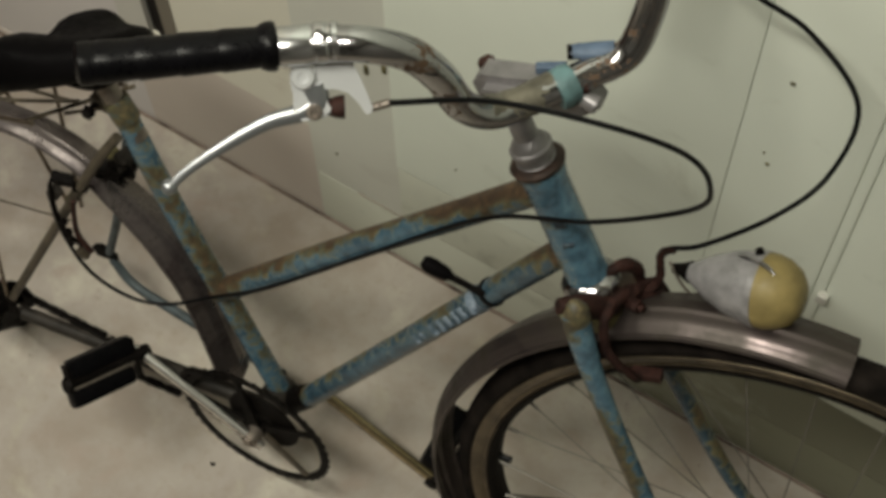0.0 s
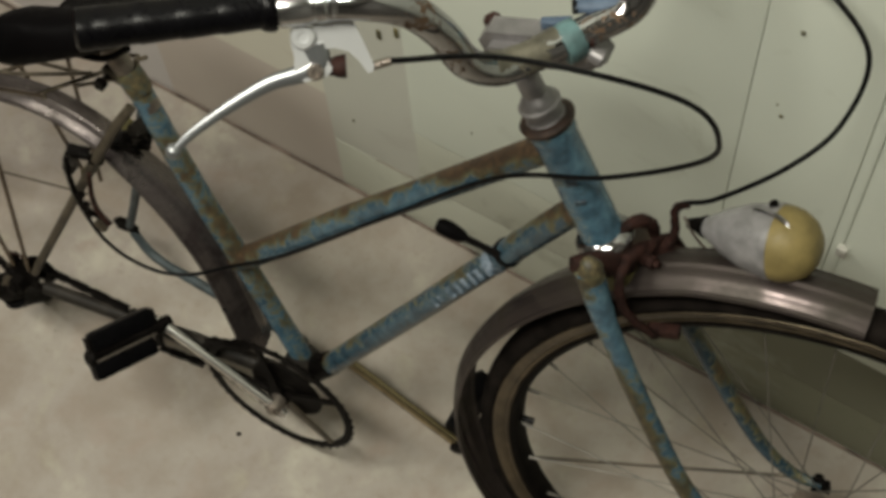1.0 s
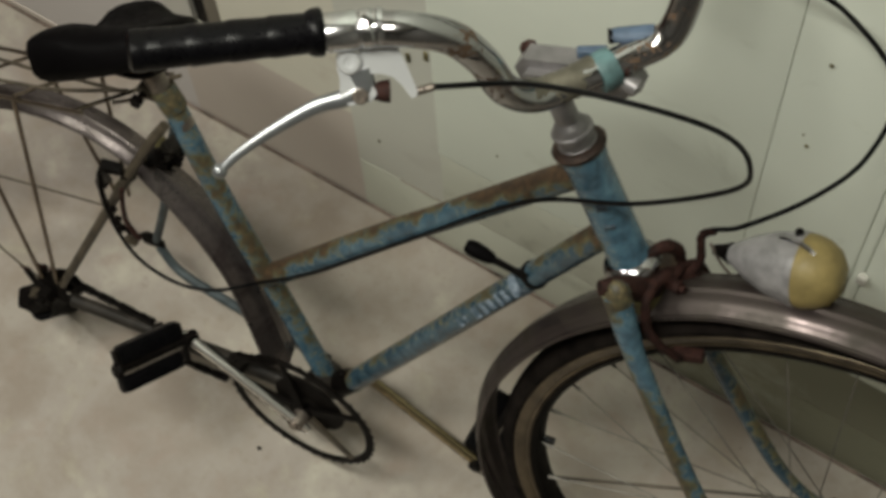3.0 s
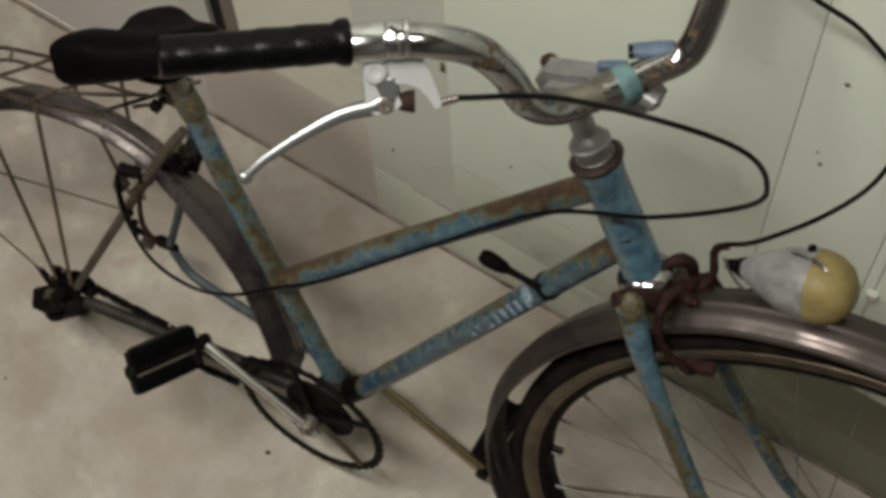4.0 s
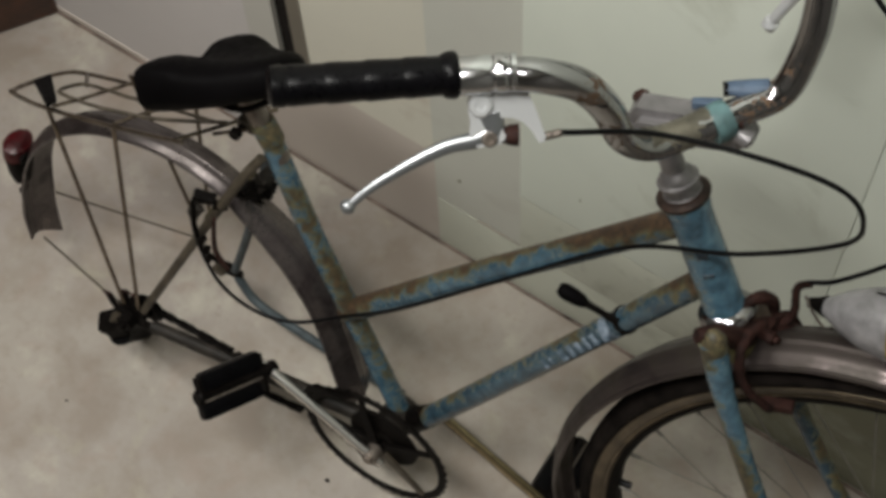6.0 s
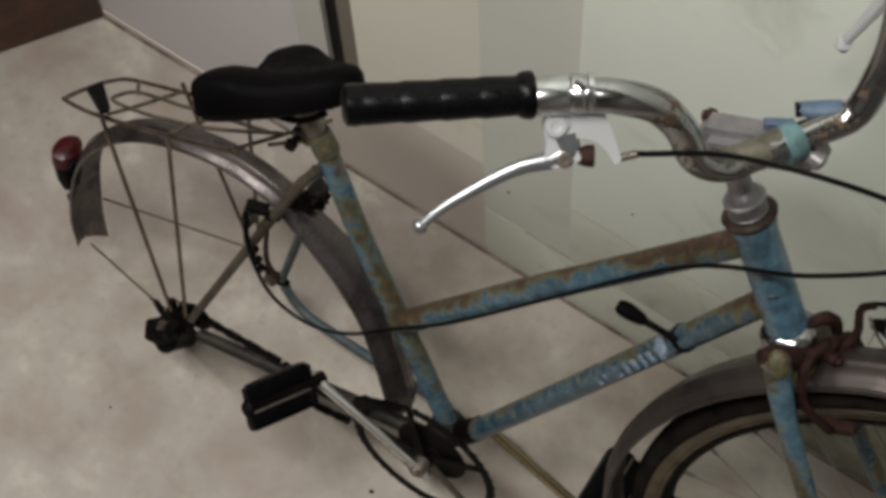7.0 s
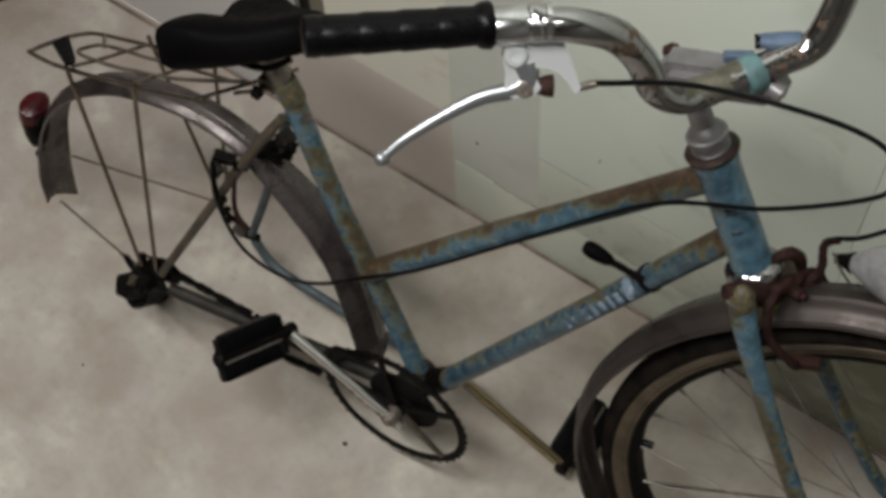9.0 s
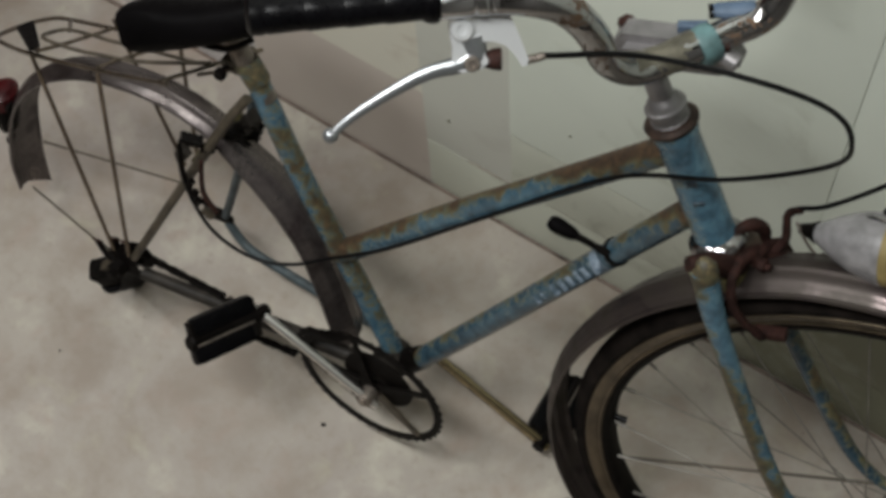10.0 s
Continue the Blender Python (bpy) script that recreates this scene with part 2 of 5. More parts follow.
CRACK = plain("dirty_crack", (0.155, 0.118, 0.097), 0.9, 0.0, 0.7, 30, 0.2, shine=0.1)
GAP_DARK = plain("dark_gap", (0.012, 0.010, 0.009), 0.8, shine=0.1)
DIM_WALL = wall_paint("low_bounce_wall_paint", (0.17, 0.162, 0.15), (0.14, 0.134, 0.125), (0.10, 0.095, 0.085), 0.3)
CEILING_MAT = wall_paint("ceiling_paint", (0.50, 0.49, 0.46), (0.46, 0.45, 0.42), (0.36, 0.35, 0.31), 0.2)
# brown stains, plus the saddle's shade painted into the base tone
WALL_BROWN = wall_paint("stained_shaded_wall_paint", (0.56, 0.505, 0.45), (0.48, 0.42, 0.375), (0.25, 0.16, 0.13), 0.8)


def dirt_shade_paint(name, clean, dirt_shade, start, end):
    """Board paint dirty in patches, with shade painted in so that it darkens towards one end."""
    m, t, b = mat(name)
    tc = t.nodes.new("ShaderNodeTexCoord")
    v = tc.outputs["Object"]
    big = noise_tex(t, v, 7, 5, 0.6, 0.5)
    mid = noise_tex(t, v, 32, 6, 0.65, 0.4)
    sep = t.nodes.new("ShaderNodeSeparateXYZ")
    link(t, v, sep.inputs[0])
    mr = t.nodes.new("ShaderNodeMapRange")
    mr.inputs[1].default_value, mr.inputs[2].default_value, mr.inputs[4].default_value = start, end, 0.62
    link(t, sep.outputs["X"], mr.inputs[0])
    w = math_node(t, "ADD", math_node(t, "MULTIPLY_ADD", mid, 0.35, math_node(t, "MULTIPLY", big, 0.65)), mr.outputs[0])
    col = mix(t, ramp(t, w, [(0.58, 0.0), (0.95, 0.95)]), clean, dirt_shade)
    col = mix(t, ramp(t, mid, [(0.57, 0.0), (0.76, 0.22)]), col, tuple(q * 0.6 for q in dirt_shade))
    link(t, col, b.inputs["Base Color"])
    b.inputs["Roughness"].default_value = 0.6
    bump(t, b, mid, 0.15, 0.003)
    return m


# dirty boards, with the shade behind the front wheel painted in along x
DIRT_SHADE_GREEN = dirt_shade_paint("dirty_shaded_green_boarding", (0.56, 0.575, 0.49), (0.185, 0.185, 0.125), 0.08, 0.46)


def floor_material():
    m, t, b = mat("worn_beige_floor")
    v = coords(t)
    big = noise_tex(t, v, 1.6, 4, 0.6, 0.5)
    mid = noise_tex(t, v, 7.5, 6, 0.62, 0.15)
    fine = noise_tex(t, v, 75, 5, 0.7)
    grit = noise_tex(t, v, 320, 3, 0.6)
    col = mix(t, ramp(t, big, [(0.35, 0.0), (0.65, 1.0)]), (0.335, 0.304, 0.258), (0.295, 0.258, 0.230))
    col = mix(t, ramp(t, mid, [(0.38, 0.80), (0.53, 0.0)]), col, (0.230, 0.188, 0.150))
    col = mix(t, ramp(t, mid, [(0.55, 0.0), (0.68, 0.75)]), col, (0.47, 0.44, 0.37))
    col = mix(t, ramp(t, fine, [(0.53, 0.0), (0.74, 0.55)]), col, (0.23, 0.19, 0.15))
    blot = noise_tex(t, v, 18, 5, 0.6, 0.4)
    col = mix(t, ramp(t, blot, [(0.55, 0.0), (0.71, 0.44)]), col, (0.28, 0.212, 0.172))
    col = mix(t, ramp(t, blot, [(0.28, 0.34), (0.42, 0.0)]), col, (0.42, 0.40, 0.29))
    speck = noise_tex(t, v, 130, 2, 0.5)
    col = mix(t, ramp(t, speck, [(0.74, 0.0), (0.78, 0.6)]), col, (0.12, 0.09, 0.07))
    link(t, col, b.inputs["Base Color"])
    link(t, ramp(t, mid, [(0.3, 0.48), (0.7, 0.68)]), b.inputs["Roughness"])
    bump(t, b, grit, 0.12, 0.0008)
    return m


FLOOR = floor_material()


def wood_material():
    m, t, b = mat("dark_red_brown_wood")
    v = coords(t, (14, 2.2, 14))
    n = noise_tex(t, v, 3.0, 6, 0.6, 1.2)
    link(t, ramp(t, n, [(0.3, (0.016, 0.0055, 0.003)), (0.55, (0.050, 0.018, 0.008)), (0.75, (0.085, 0.032, 0.014))]), b.inputs["Base Color"])
    b.inputs["Roughness"].default_value = 0.42
    bump(t, b, n, 0.15, 0.001)
    return m


WOOD = wood_material()


# ---- mesh helpers ----
def finish(name, bm, material, parent=None, label="", smooth=True):
    bmesh.ops.recalc_face_normals(bm, faces=bm.faces[:])
    me = bpy.data.meshes.new(name)
    bm.to_mesh(me)
    bm.free()
    me.materials.append(material)
    if smooth:
        me.shade_smooth()
        me.set_sharp_from_angle(angle=radians(38))
    ob = new(name, me)
    if parent is not None:
        ob.parent = parent
    if label:
        tagged(ob, label)
    return ob


def part(name, bm, material, parent, label="", smooth=True):
    return finish(name, bm, material, parent, label, smooth)


def thing(name, label, category, m=None, group="", kind=""):
    ob = new(name)
    ob.empty_display_size = 0.05
    if m is not None:
        ob.matrix_world = m
    return tagged(ob, label, category, group, kind)


def box(bm, x0, x1, y0, y1, z0, z1, bev=0.0, m=None):
    r = bmesh.ops.create_cube(bm, size=1.0)
    vs = r["verts"]
    for v in vs:
        v.co = Vector(((x0 + x1) / 2 + v.co.x * (x1 - x0), (y0 + y1) / 2 + v.co.y * (y1 - y0), (z0 + z1) / 2 + v.co.z * (z1 - z0)))
    if m is not None:
        bmesh.ops.transform(bm, matrix=m, verts=vs)
    if bev:
        es = list({e for v in vs for e in v.link_edges})
        bmesh.ops.bevel(bm, geom=es, offset=bev, segments=2, affect="EDGES", profile=0.7)
    return bm


def smooth_path(pts, n=6):
    """A Catmull-Rom line through the points."""
    p = [Vector(q) for q in pts]
    if len(p) < 3:
        return p
    out = []
    ext = [2 * p[0] - p[1]] + p + [2 * p[-1] - p[-2]]
    for i in range(1, len(ext) - 2):
        a, b, c, d = ext[i - 1:i + 3]
        for k in range(n):
            s = k / n
            out.append(0.5 * ((2 * b) + (c - a) * s + (2 * a - 5 * b + 4 * c - d) * s * s + (3 * b - a - 3 * c + d) * s ** 3))
    out.append(p[-1])
    return out


def sweep(bm, path, radii, seg=14, flat=1.0, side=None, caps=True):
    """A tube along a path; radii one number or one per point. flat squeezes it across the direction side."""
    path = [Vector(q) for q in path]
    if not isinstance(radii, (list, tuple)):
        radii = [radii] * len(path)
    rings, ref = [], None
    for i, p in enumerate(path):
        t = (path[min(i + 1, len(path) - 1)] - path[max(i - 1, 0)]).normalized()
        if side is not None:
            a = Vector(side)
        elif ref is None:
            a = Vector((0, 0, 1)) if abs(t.z) < 0.9 else Vector((1, 0, 0))
        else:
            a = ref
        a = (a - t * a.dot(t)).normalized()
        ref = a
        b = t.cross(a)
        rings.append([bm.verts.new(p + radii[i] * (a * flat * math.cos(2 * math.pi * k / seg) + b * math.sin(2 * math.pi * k / seg))) for k in range(seg)])
    for r0, r1 in zip(rings, rings[1:]):
        for k in range(seg):
            bm.faces.new((r0[k], r0[(k + 1) % seg], r1[(k + 1) % seg], r1[k]))
    if caps:
        bm.faces.new(rings[0][::-1])
        bm.faces.new(rings[-1])
    return bm


def tube(a, b, r0, r1=None, seg=14):
    return sweep(bmesh.new(), [a, b], [r0, r0 if r1 is None else r1], seg)


def curve_tube(pts, r, seg=10, n=6):
    path = smooth_path(pts, n)
    if isinstance(r, (list, tuple)):
        k = len(path) - 1
        r = [r[min(int(i / k * (len(r) - 1)), len(r) - 2)] + (r[min(int(i / k * (len(r) - 1)), len(r) - 2) + 1] - r[min(int(i / k * (len(r) - 1)), len(r) - 2)]) * (i / k * (len(r) - 1) - min(int(i / k * (len(r) - 1)), len(r) - 2)) for i in range(k + 1)]
    return sweep(bmesh.new(), path, r, seg)


def lathe(bm, profile, origin, axis, seg=32):
    """Turns (along, radius) pairs about an axis."""
    o, ax = Vector(origin), Vector(axis).normalized()
    a = ax.orthogonal().normalized()
    b = ax.cross(a)
    rings = []
    for s, r in profile:
        if r < 1e-6:
            rings.append([bm.verts.new(o + ax * s)])
        else:
            rings.append([bm.verts.new(o + ax * s + r * (a * math.cos(2 * math.pi * k / seg) + b * math.sin(2 * math.pi * k / seg))) for k in range(seg)])
    for r0, r1 in zip(rings, rings[1:]):
        for k in range(seg):
            k2 = (k + 1) % seg
            if len(r0) == 1 and len(r1) > 1:
                bm.faces.new((r0[0], r1[k2], r1[k]))
            elif len(r1) == 1 and len(r0) > 1:
                bm.faces.new((r0[k], r0[k2], r1[0]))
            elif len(r0) > 1:
                bm.faces.new((r0[k], r0[k2], r1[k2], r1[k]))
    return bm


def prism(bm, outline, origin, u, v, w, thick, bev=0.0):
    """A plate: outline in (u, v), thick along w, centred on origin."""
    o, u, v, w = Vector(origin), Vector(u).normalized(), Vector(v).normalized(), Vector(w).normalized()
    lo = [bm.verts.new(o + u * a + v * b - w * thick / 2) for a, b in outline]
    hi = [bm.verts.new(o + u * a + v * b + w * thick / 2) for a, b in outline]
    n = len(outline)
    bm.faces.new(lo[::-1])
    bm.faces.new(hi)
    bm.normal_update()
    for k in range(n):
        bm.faces.new((lo[k], lo[(k + 1) % n], hi[(k + 1) % n], hi[k]))
    if bev:
        es = [e for e in bm.edges if all(x in lo for x in e.verts) or all(x in hi for x in e.verts)]
        bmesh.ops.bevel(bm, geom=es, offset=bev, segments=2, affect="EDGES")
    return bm


def torus_arc(bm, centre, fx, fz, profile, a0, a1, steps, closed=False, radius=lambda a: 1.0, shift=lambda a: 0.0):
    """Sweeps a profile of (out, side) about a wheel's axle; angles in degrees from fx towards fz."""
    c, fx, fz = Vector(centre), Vector(fx), Vector(fz)
    ny = fz.cross(fx)
    rings = []
    count = steps if closed else steps + 1
    for i in range(count):
        a = a0 + (a1 - a0) * i / steps
        d = fx * math.cos(radians(a)) + fz * math.sin(radians(a))
        rings.append([bm.verts.new(c + d * (o * radius(a)) + ny * (s + shift(a))) for o, s in profile])
    n = len(profile)
    pairs = list(zip(rings, rings[1:])) + ([(rings[-1], rings[0])] if closed else [])
    for r0, r1 in pairs:
        for k in range(n):
            bm.faces.new((r0[k], r0[(k + 1) % n], r1[(k + 1) % n], r1[k]))
    if not closed:
        bm.faces.new(rings[0])
        bm.faces.new(rings[-1][::-1])
    return bm


def strip_sweep(bm, path, lateral, profile, centre, grow=lambda s: 1.0):
    """Sweeps a profile of (out, side) along a path; out points away from centre."""
    path = [Vector(q) for q in path]
    lat, cen = Vector(lateral).normalized(), Vector(centre)
    rings = []
    for i, p in enumerate(path):
        t = (path[min(i + 1, len(path) - 1)] - path[max(i - 1, 0)]).normalized()
        n = lat.cross(t).normalized()
        if n.dot(p - cen) < 0:
            n = -n
        g = grow(i / (len(path) - 1))
        rings.append([bm.verts.new(p + n * (o * g) + lat * (s * g)) for o, s in profile])
    k = len(profile)
    for r0, r1 in zip(rings, rings[1:]):
        for j in range(k):
            bm.faces.new((r0[j], r0[(j + 1) % k], r1[(j + 1) % k], r1[j]))
    bm.faces.new(rings[0])
    bm.faces.new(rings[-1][::-1])
    return bm


def fender_profile(half, drop=0.016, thick=0.0014, n=44):
    """A domed sheet with a bead along the crown, a groove beside it and rolled lips."""
    def rise(u):
        return -drop * abs(u) ** 2.4 + 0.0016 * math.exp(-(u / 0.12) ** 2) - 0.0004 * math.exp(-((abs(u) - 0.62) / 0.08) ** 2) + 0.0024 * math.exp(-((abs(u) - 0.95) / 0.07) ** 2)
    arc = [(rise(-1 + 2 * k / n), half * (-1 + 2 * k / n)) for k in range(n + 1)]
    return arc + [(o - thick, s * 0.955) for o, s in arc[::-1]]


def corrode(bm, amount, seed):
    """Eats unevenly into a mesh, as rust does."""
    rng = random.Random(seed)
    bmesh.ops.subdivide_edges(bm, edges=bm.edges[:], cuts=1, use_grid_fill=True)
    for v in bm.verts:
        v.co += Vector((rng.uniform(-1, 1), rng.uniform(-1, 1), rng.uniform(-1, 1))) * amount
    return bm


def oriented(x, y, origin):
    """A pose whose local x and y axes lie along the two directions given."""
    y = Vector(y).normalized()
    x = Vector(x)
    x = (x - y * x.dot(y)).normalized()
    z = x.cross(y)
    m = Matrix((x, y, z)).transposed().to_4x4()
    return Matrix.Translation(origin) @ m

# ---- the room ----
X0, X1, Y0 = -2.6, 1.5, -2.4
floor = finish("floor", box(bmesh.new(), X0 - 0.1, X1 + 0.1, Y0 - 0.1, WALL_Y + 0.12, -0.1, 0.0), FLOOR, smooth=False)
tagged(floor, "worn beige floor with brown stains and dust", "floor", kind="structure")
ceiling = finish("ceiling", box(bmesh.new(), X0 - 0.1, X1 + 0.1, Y0 - 0.1, WALL_Y + 0.12, CEIL, CEIL + 0.1), CEILING_MAT, smooth=False)
tagged(ceiling, "plain off-white painted ceiling", "ceiling", kind="structure")
# unseen walls added to close the room; dark paint holds back bounced light
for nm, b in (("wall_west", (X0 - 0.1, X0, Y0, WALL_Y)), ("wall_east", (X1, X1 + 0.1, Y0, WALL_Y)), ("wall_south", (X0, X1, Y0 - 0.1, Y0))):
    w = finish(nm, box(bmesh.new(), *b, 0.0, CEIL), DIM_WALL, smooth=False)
    tagged(w, "unseen dark grey wall that closes the room", "wall", kind="structure")

# the long wall, in stretches of different paint
wall = thing("wall_north", "pale green and cream painted wall with panels and seams", "wall", kind="structure")
STRETCHES = [("grey_panel", X0, -0.367, 0.0, WALL_GREY), ("jamb", -0.367, -0.3255, 0.004, WALL_JAMB), ("jamb_gap", -0.3255, -0.3165, -0.003, GAP_DARK),
             ("jamb_strip", -0.3165, -0.3055, -0.001, GAP_DARK), ("jamb_edge", -0.3055, -0.287, 0.001, JAMB_EDGE), ("cream_panel", -0.287, -0.125, 0.0, WALL_CREAM), ("grey_green_panel", -0.125, -0.0125, 0.0, WALL_DULL), ("green_panel", -0.0125, X1, 0.0, WALL_GREEN)]
for nm, xa, xb, proud, m in STRETCHES:
    low = 0.22 if -0.37 < xa and xb < -0.2 else 0.20 if nm == "cream_panel" else 0.0
    part(nm, box(bmesh.new(), xa, xb, WALL_Y - proud, WALL_Y + 0.1, low, CEIL), m, wall, smooth=False)
part("stained_shaded_foot", box(bmesh.new(), -0.367, -0.125, WALL_Y, WALL_Y + 0.1, 0.0, 0.20), WALL_BROWN, wall, "brown-stained foot of the wall with shade painted in", smooth=False)

part("cream_foot", box(bmesh.new(), -0.367, -0.287, WALL_Y, WALL_Y + 0.1, 0.20, 0.22), WALL_CREAM, wall, smooth=False)
# boarding on the green stretch: a low skirting, a rail, and tall panels above with open seams
skirting = thing("baseboard", "low scuffed green skirting board along the floor", "baseboard", kind="structure")
part("board", box(bmesh.new(), -0.123, X1, WALL_Y - 0.0004, WALL_Y + 0.002, 0.002, 0.1046, 0.0001), DIRT_SHADE_GREEN, skirting)
part("seam", box(bmesh.new(), -0.070, X1, WALL_Y - 0.0006, WALL_Y + 0.002, 0.1046, 0.1060, 0.0001), CRACK, skirting, "dirty seam between the boards")
part("upper_board", box(bmesh.new(), -0.012, X1, WALL_Y - 0.0010, WALL_Y + 0.002, 0.1062, 0.2212, 0.0002), DIRT_SHADE_GREEN, skirting)
part("foot_strip", box(bmesh.new(), -1.40, -0.47, WALL_Y - 0.0015, WALL_Y + 0.002, 0.004, 0.014, 0.0005), WALL_BROWN, skirting)
boards = thing("trim", "tall pale green wall panels with thin dark seams", "wall panel", kind="structure")
for xa, xb in ((-0.012, 0.3206), (0.3214, 0.4194), (0.4208, 0.4298), (0.4312, X1)):
    part("panel", box(bmesh.new(), xa, xb, WALL_Y - 0.0030, WALL_Y + 0.002, 0.222, CEIL - 0.02, 0.0004), WALL_GREEN, boards)
part("catch", box(bmesh.new(), 0.4262, 0.4350, WALL_Y - 0.0085, WALL_Y, 0.408, 0.420, 0.001), WALL_JAMB, boards)
bm = bmesh.new()
for x, z, r in ((0.350, 0.569, 0.0019), (0.350, 0.687, 0.0021), (0.345, 0.583, 0.0009), (-0.092, 0.172, 0.0019), (0.06, 0.285, 0.0011)):
    lathe(bm, [(0.0, 0.0), (0.0, r), (0.0012, r * 0.8), (0.0015, 0.0)], (x, WALL_Y - 0.0032 if x > 0 else WALL_Y - 0.0002, z), (0, -1, 0), 10)
part("nail_heads", bm, OLIVE, boards)
slots = bmesh.new()
for x, z in ((-0.040, 0.381), (-0.019, 0.400)):
    box(slots, x - 0.0022, x + 0.0022, WALL_Y - 0.002, WALL_Y + 0.001, z - 0.008, z + 0.006, 0.0006)
part("slots", slots, OLIVE, boards)

# dark crack where floor and wall meet
crack = finish("floor_crack", box(bmesh.new(), -2.0, 1.5, WALL_Y - 0.0042, WALL_Y - 0.0008, -0.001, 0.0022, 0.0006), CRACK)
tagged(crack, "dark dirty crack between floor and wall", "floor crack", kind="structure")

# wooden furniture foot at the far end of the wall
wood = thing("wooden_cabinet", "dark red-brown wooden cabinet standing on the floor beside the wall", "cabinet", pose(-0.72, WALL_Y - 0.003, 0))
SIDE = [(0.0, 0.0), (-0.40, -0.634), (-0.80, -0.634), (-0.80, 0.0)]
part("body", prism(bmesh.new(), SIDE, (0, 0, 0.4405), (1, 0, 0), (0, 1, 0), (0, 0, 1), 0.879, 0.003), WOOD, wood)
part("top", prism(bmesh.new(), [(0.008, 0.0), (-0.398, -0.645), (-0.81, -0.645), (-0.81, 0.0)], (0, 0, 0.893), (1, 0, 0), (0, 1, 0), (0, 0, 1), 0.026, 0.003), WOOD, wood)

# ceiling lamps above the viewer and along the room
for (x, y, z), watts in LAMPS:
    fitting = thing("ceiling_lamp", "white panel lamp fitting on the ceiling", "ceiling lamp", pose(x, y, CEIL), "ceiling lamps")
    part("housing", box(bmesh.new(), -0.54, 0.54, -0.12, 0.12, -0.045, -0.001, 0.004), CEILING_MAT, fitting)

# crumbs lying on the floor
def crumb(x, y, r):
    bm = bmesh.new()
    bmesh.ops.create_icosphere(bm, subdivisions=2, radius=r)
    rng = random.Random(int(x * 1000) + 77)
    for v in bm.verts:
        v.co = Vector((v.co.x * rng.uniform(0.8, 1.3), v.co.y * rng.uniform(0.7, 1.2), max(-0.4 * r, v.co.z * 0.6 * rng.uniform(0.8, 1.2))))
    low = min(v.co.z for v in bm.verts)
    for v in bm.verts:
        v.co.z -= low
    ob = finish("dirt_crumb", bm, GAP_DARK)
    ob.matrix_world = pose(x, y, 0.0)
    return tagged(ob, "small dark crumb of dirt on the floor", "dirt", "crumbs on the floor")


for x, y, r in ((-0.057, -0.070, 0.0026), (-0.36, -0.16, 0.0014), (0.12, -0.22, 0.0016)):
    crumb(x, y, r)

# ---- the bicycle: built upright about its bottom bracket, x ahead, y to its left ----
LEANING = Matrix(((0.972153, -0.062603, -0.225831, 0.0), (0.096049, 0.985440, 0.140293, 0.0), (0.213761, -0.158077, 0.964012, 0.137309), (0, 0, 0, 1)))
bike = thing("bicycle", "rusty light blue bicycle without rear wheel, leaning on the wall", "bicycle", LEANING)

# steering axis, and the turned front end
AX_TOP, AX_UP = Vector((0.343, 0, 0.469)), Vector((-0.2665, 0, 0.9638))
HUB_F = Vector((0.523, 0.007, 0.042))
WY = Vector((-0.1091, 0.9936, -0.0302)).normalized()     # front axle, to the left
WX = Vector((1, 0, 0))
WX = (WX - WY * WX.dot(WY)).normalized()
WZ = WX.cross(WY)
DROP = Vector((-0.285, 0, 0.080))
RIM_IN = 0.257

# tubes
seat_top = Vector((-0.067, 0, 0.382))
part("seat_tube", sweep(bmesh.new(), smooth_path([(0.002, 0, 0.01), (-0.020, 0, 0.12), (-0.048, 0, 0.25), tuple(seat_top)], 8), 0.0106, 20), PAINT_SEAT, bike, "flaked blue seat tube with olive rust patches")
part("top_tube", sweep(bmesh.new(), smooth_path([(-0.032, 0, 0.150), (0.0093, 0, 0.1826), (0.1222, 0, 0.2760), (0.2030, 0, 0.3398), (0.2758, 0, 0.3978), (0.3283, 0, 0.4399), (0.350, 0, 0.457)], 8), 0.0118, 18), PAINT_TOP, bike, "blue top tube rusted along its upper side")
part("down_tube", sweep(bmesh.new(), smooth_path([(0.012, 0, -0.014), (0.0385, 0, 0.0145), (0.1482, 0, 0.1423), (0.2361, 0, 0.2464), (0.3118, 0, 0.3361), (0.3560, 0, 0.3880)], 8), 0.0114, 20), PAINT_DOWN, bike, "grimy blue down tube")
part("head_tube", lathe(bmesh.new(), [(-0.116, 0.0), (-0.116, 0.0172), (-0.110, 0.0172), (-0.106, 0.0167), (-0.006, 0.0167), (-0.002, 0.0178), (0.006, 0.0176), (0.006, 0.0)], AX_TOP, AX_UP, 28), PAINT, bike, "faded light blue head tube")
headset = part("headset", lathe(bmesh.new(), [(-0.002, 0.016), (0.000, 0.0182), (0.003, 0.0188), (0.006, 0.0170), (0.008, 0.0142), (0.0135, 0.0136), (0.0155, 0.0142), (0.0165, 0.0158), (0.0200, 0.0160), (0.0210, 0.0142), (0.0235, 0.0136), (0.0265, 0.0112), (0.029, 0.0094), (0.029, 0.0)], AX_TOP + AX_UP * 0.006, AX_UP, 28), STEM_GREY, bike, "rust-stained grey headset cups")
part("rusty_ring", lathe(bmesh.new(), [(0.0005, 0.0190), (0.0015, 0.0204), (0.0045, 0.0212), (0.0060, 0.0196), (0.0075, 0.0168), (0.0075, 0.0145), (0.0005, 0.0145)], AX_TOP + AX_UP * 0.006, AX_UP, 28), RUST_LIGHT, headset)
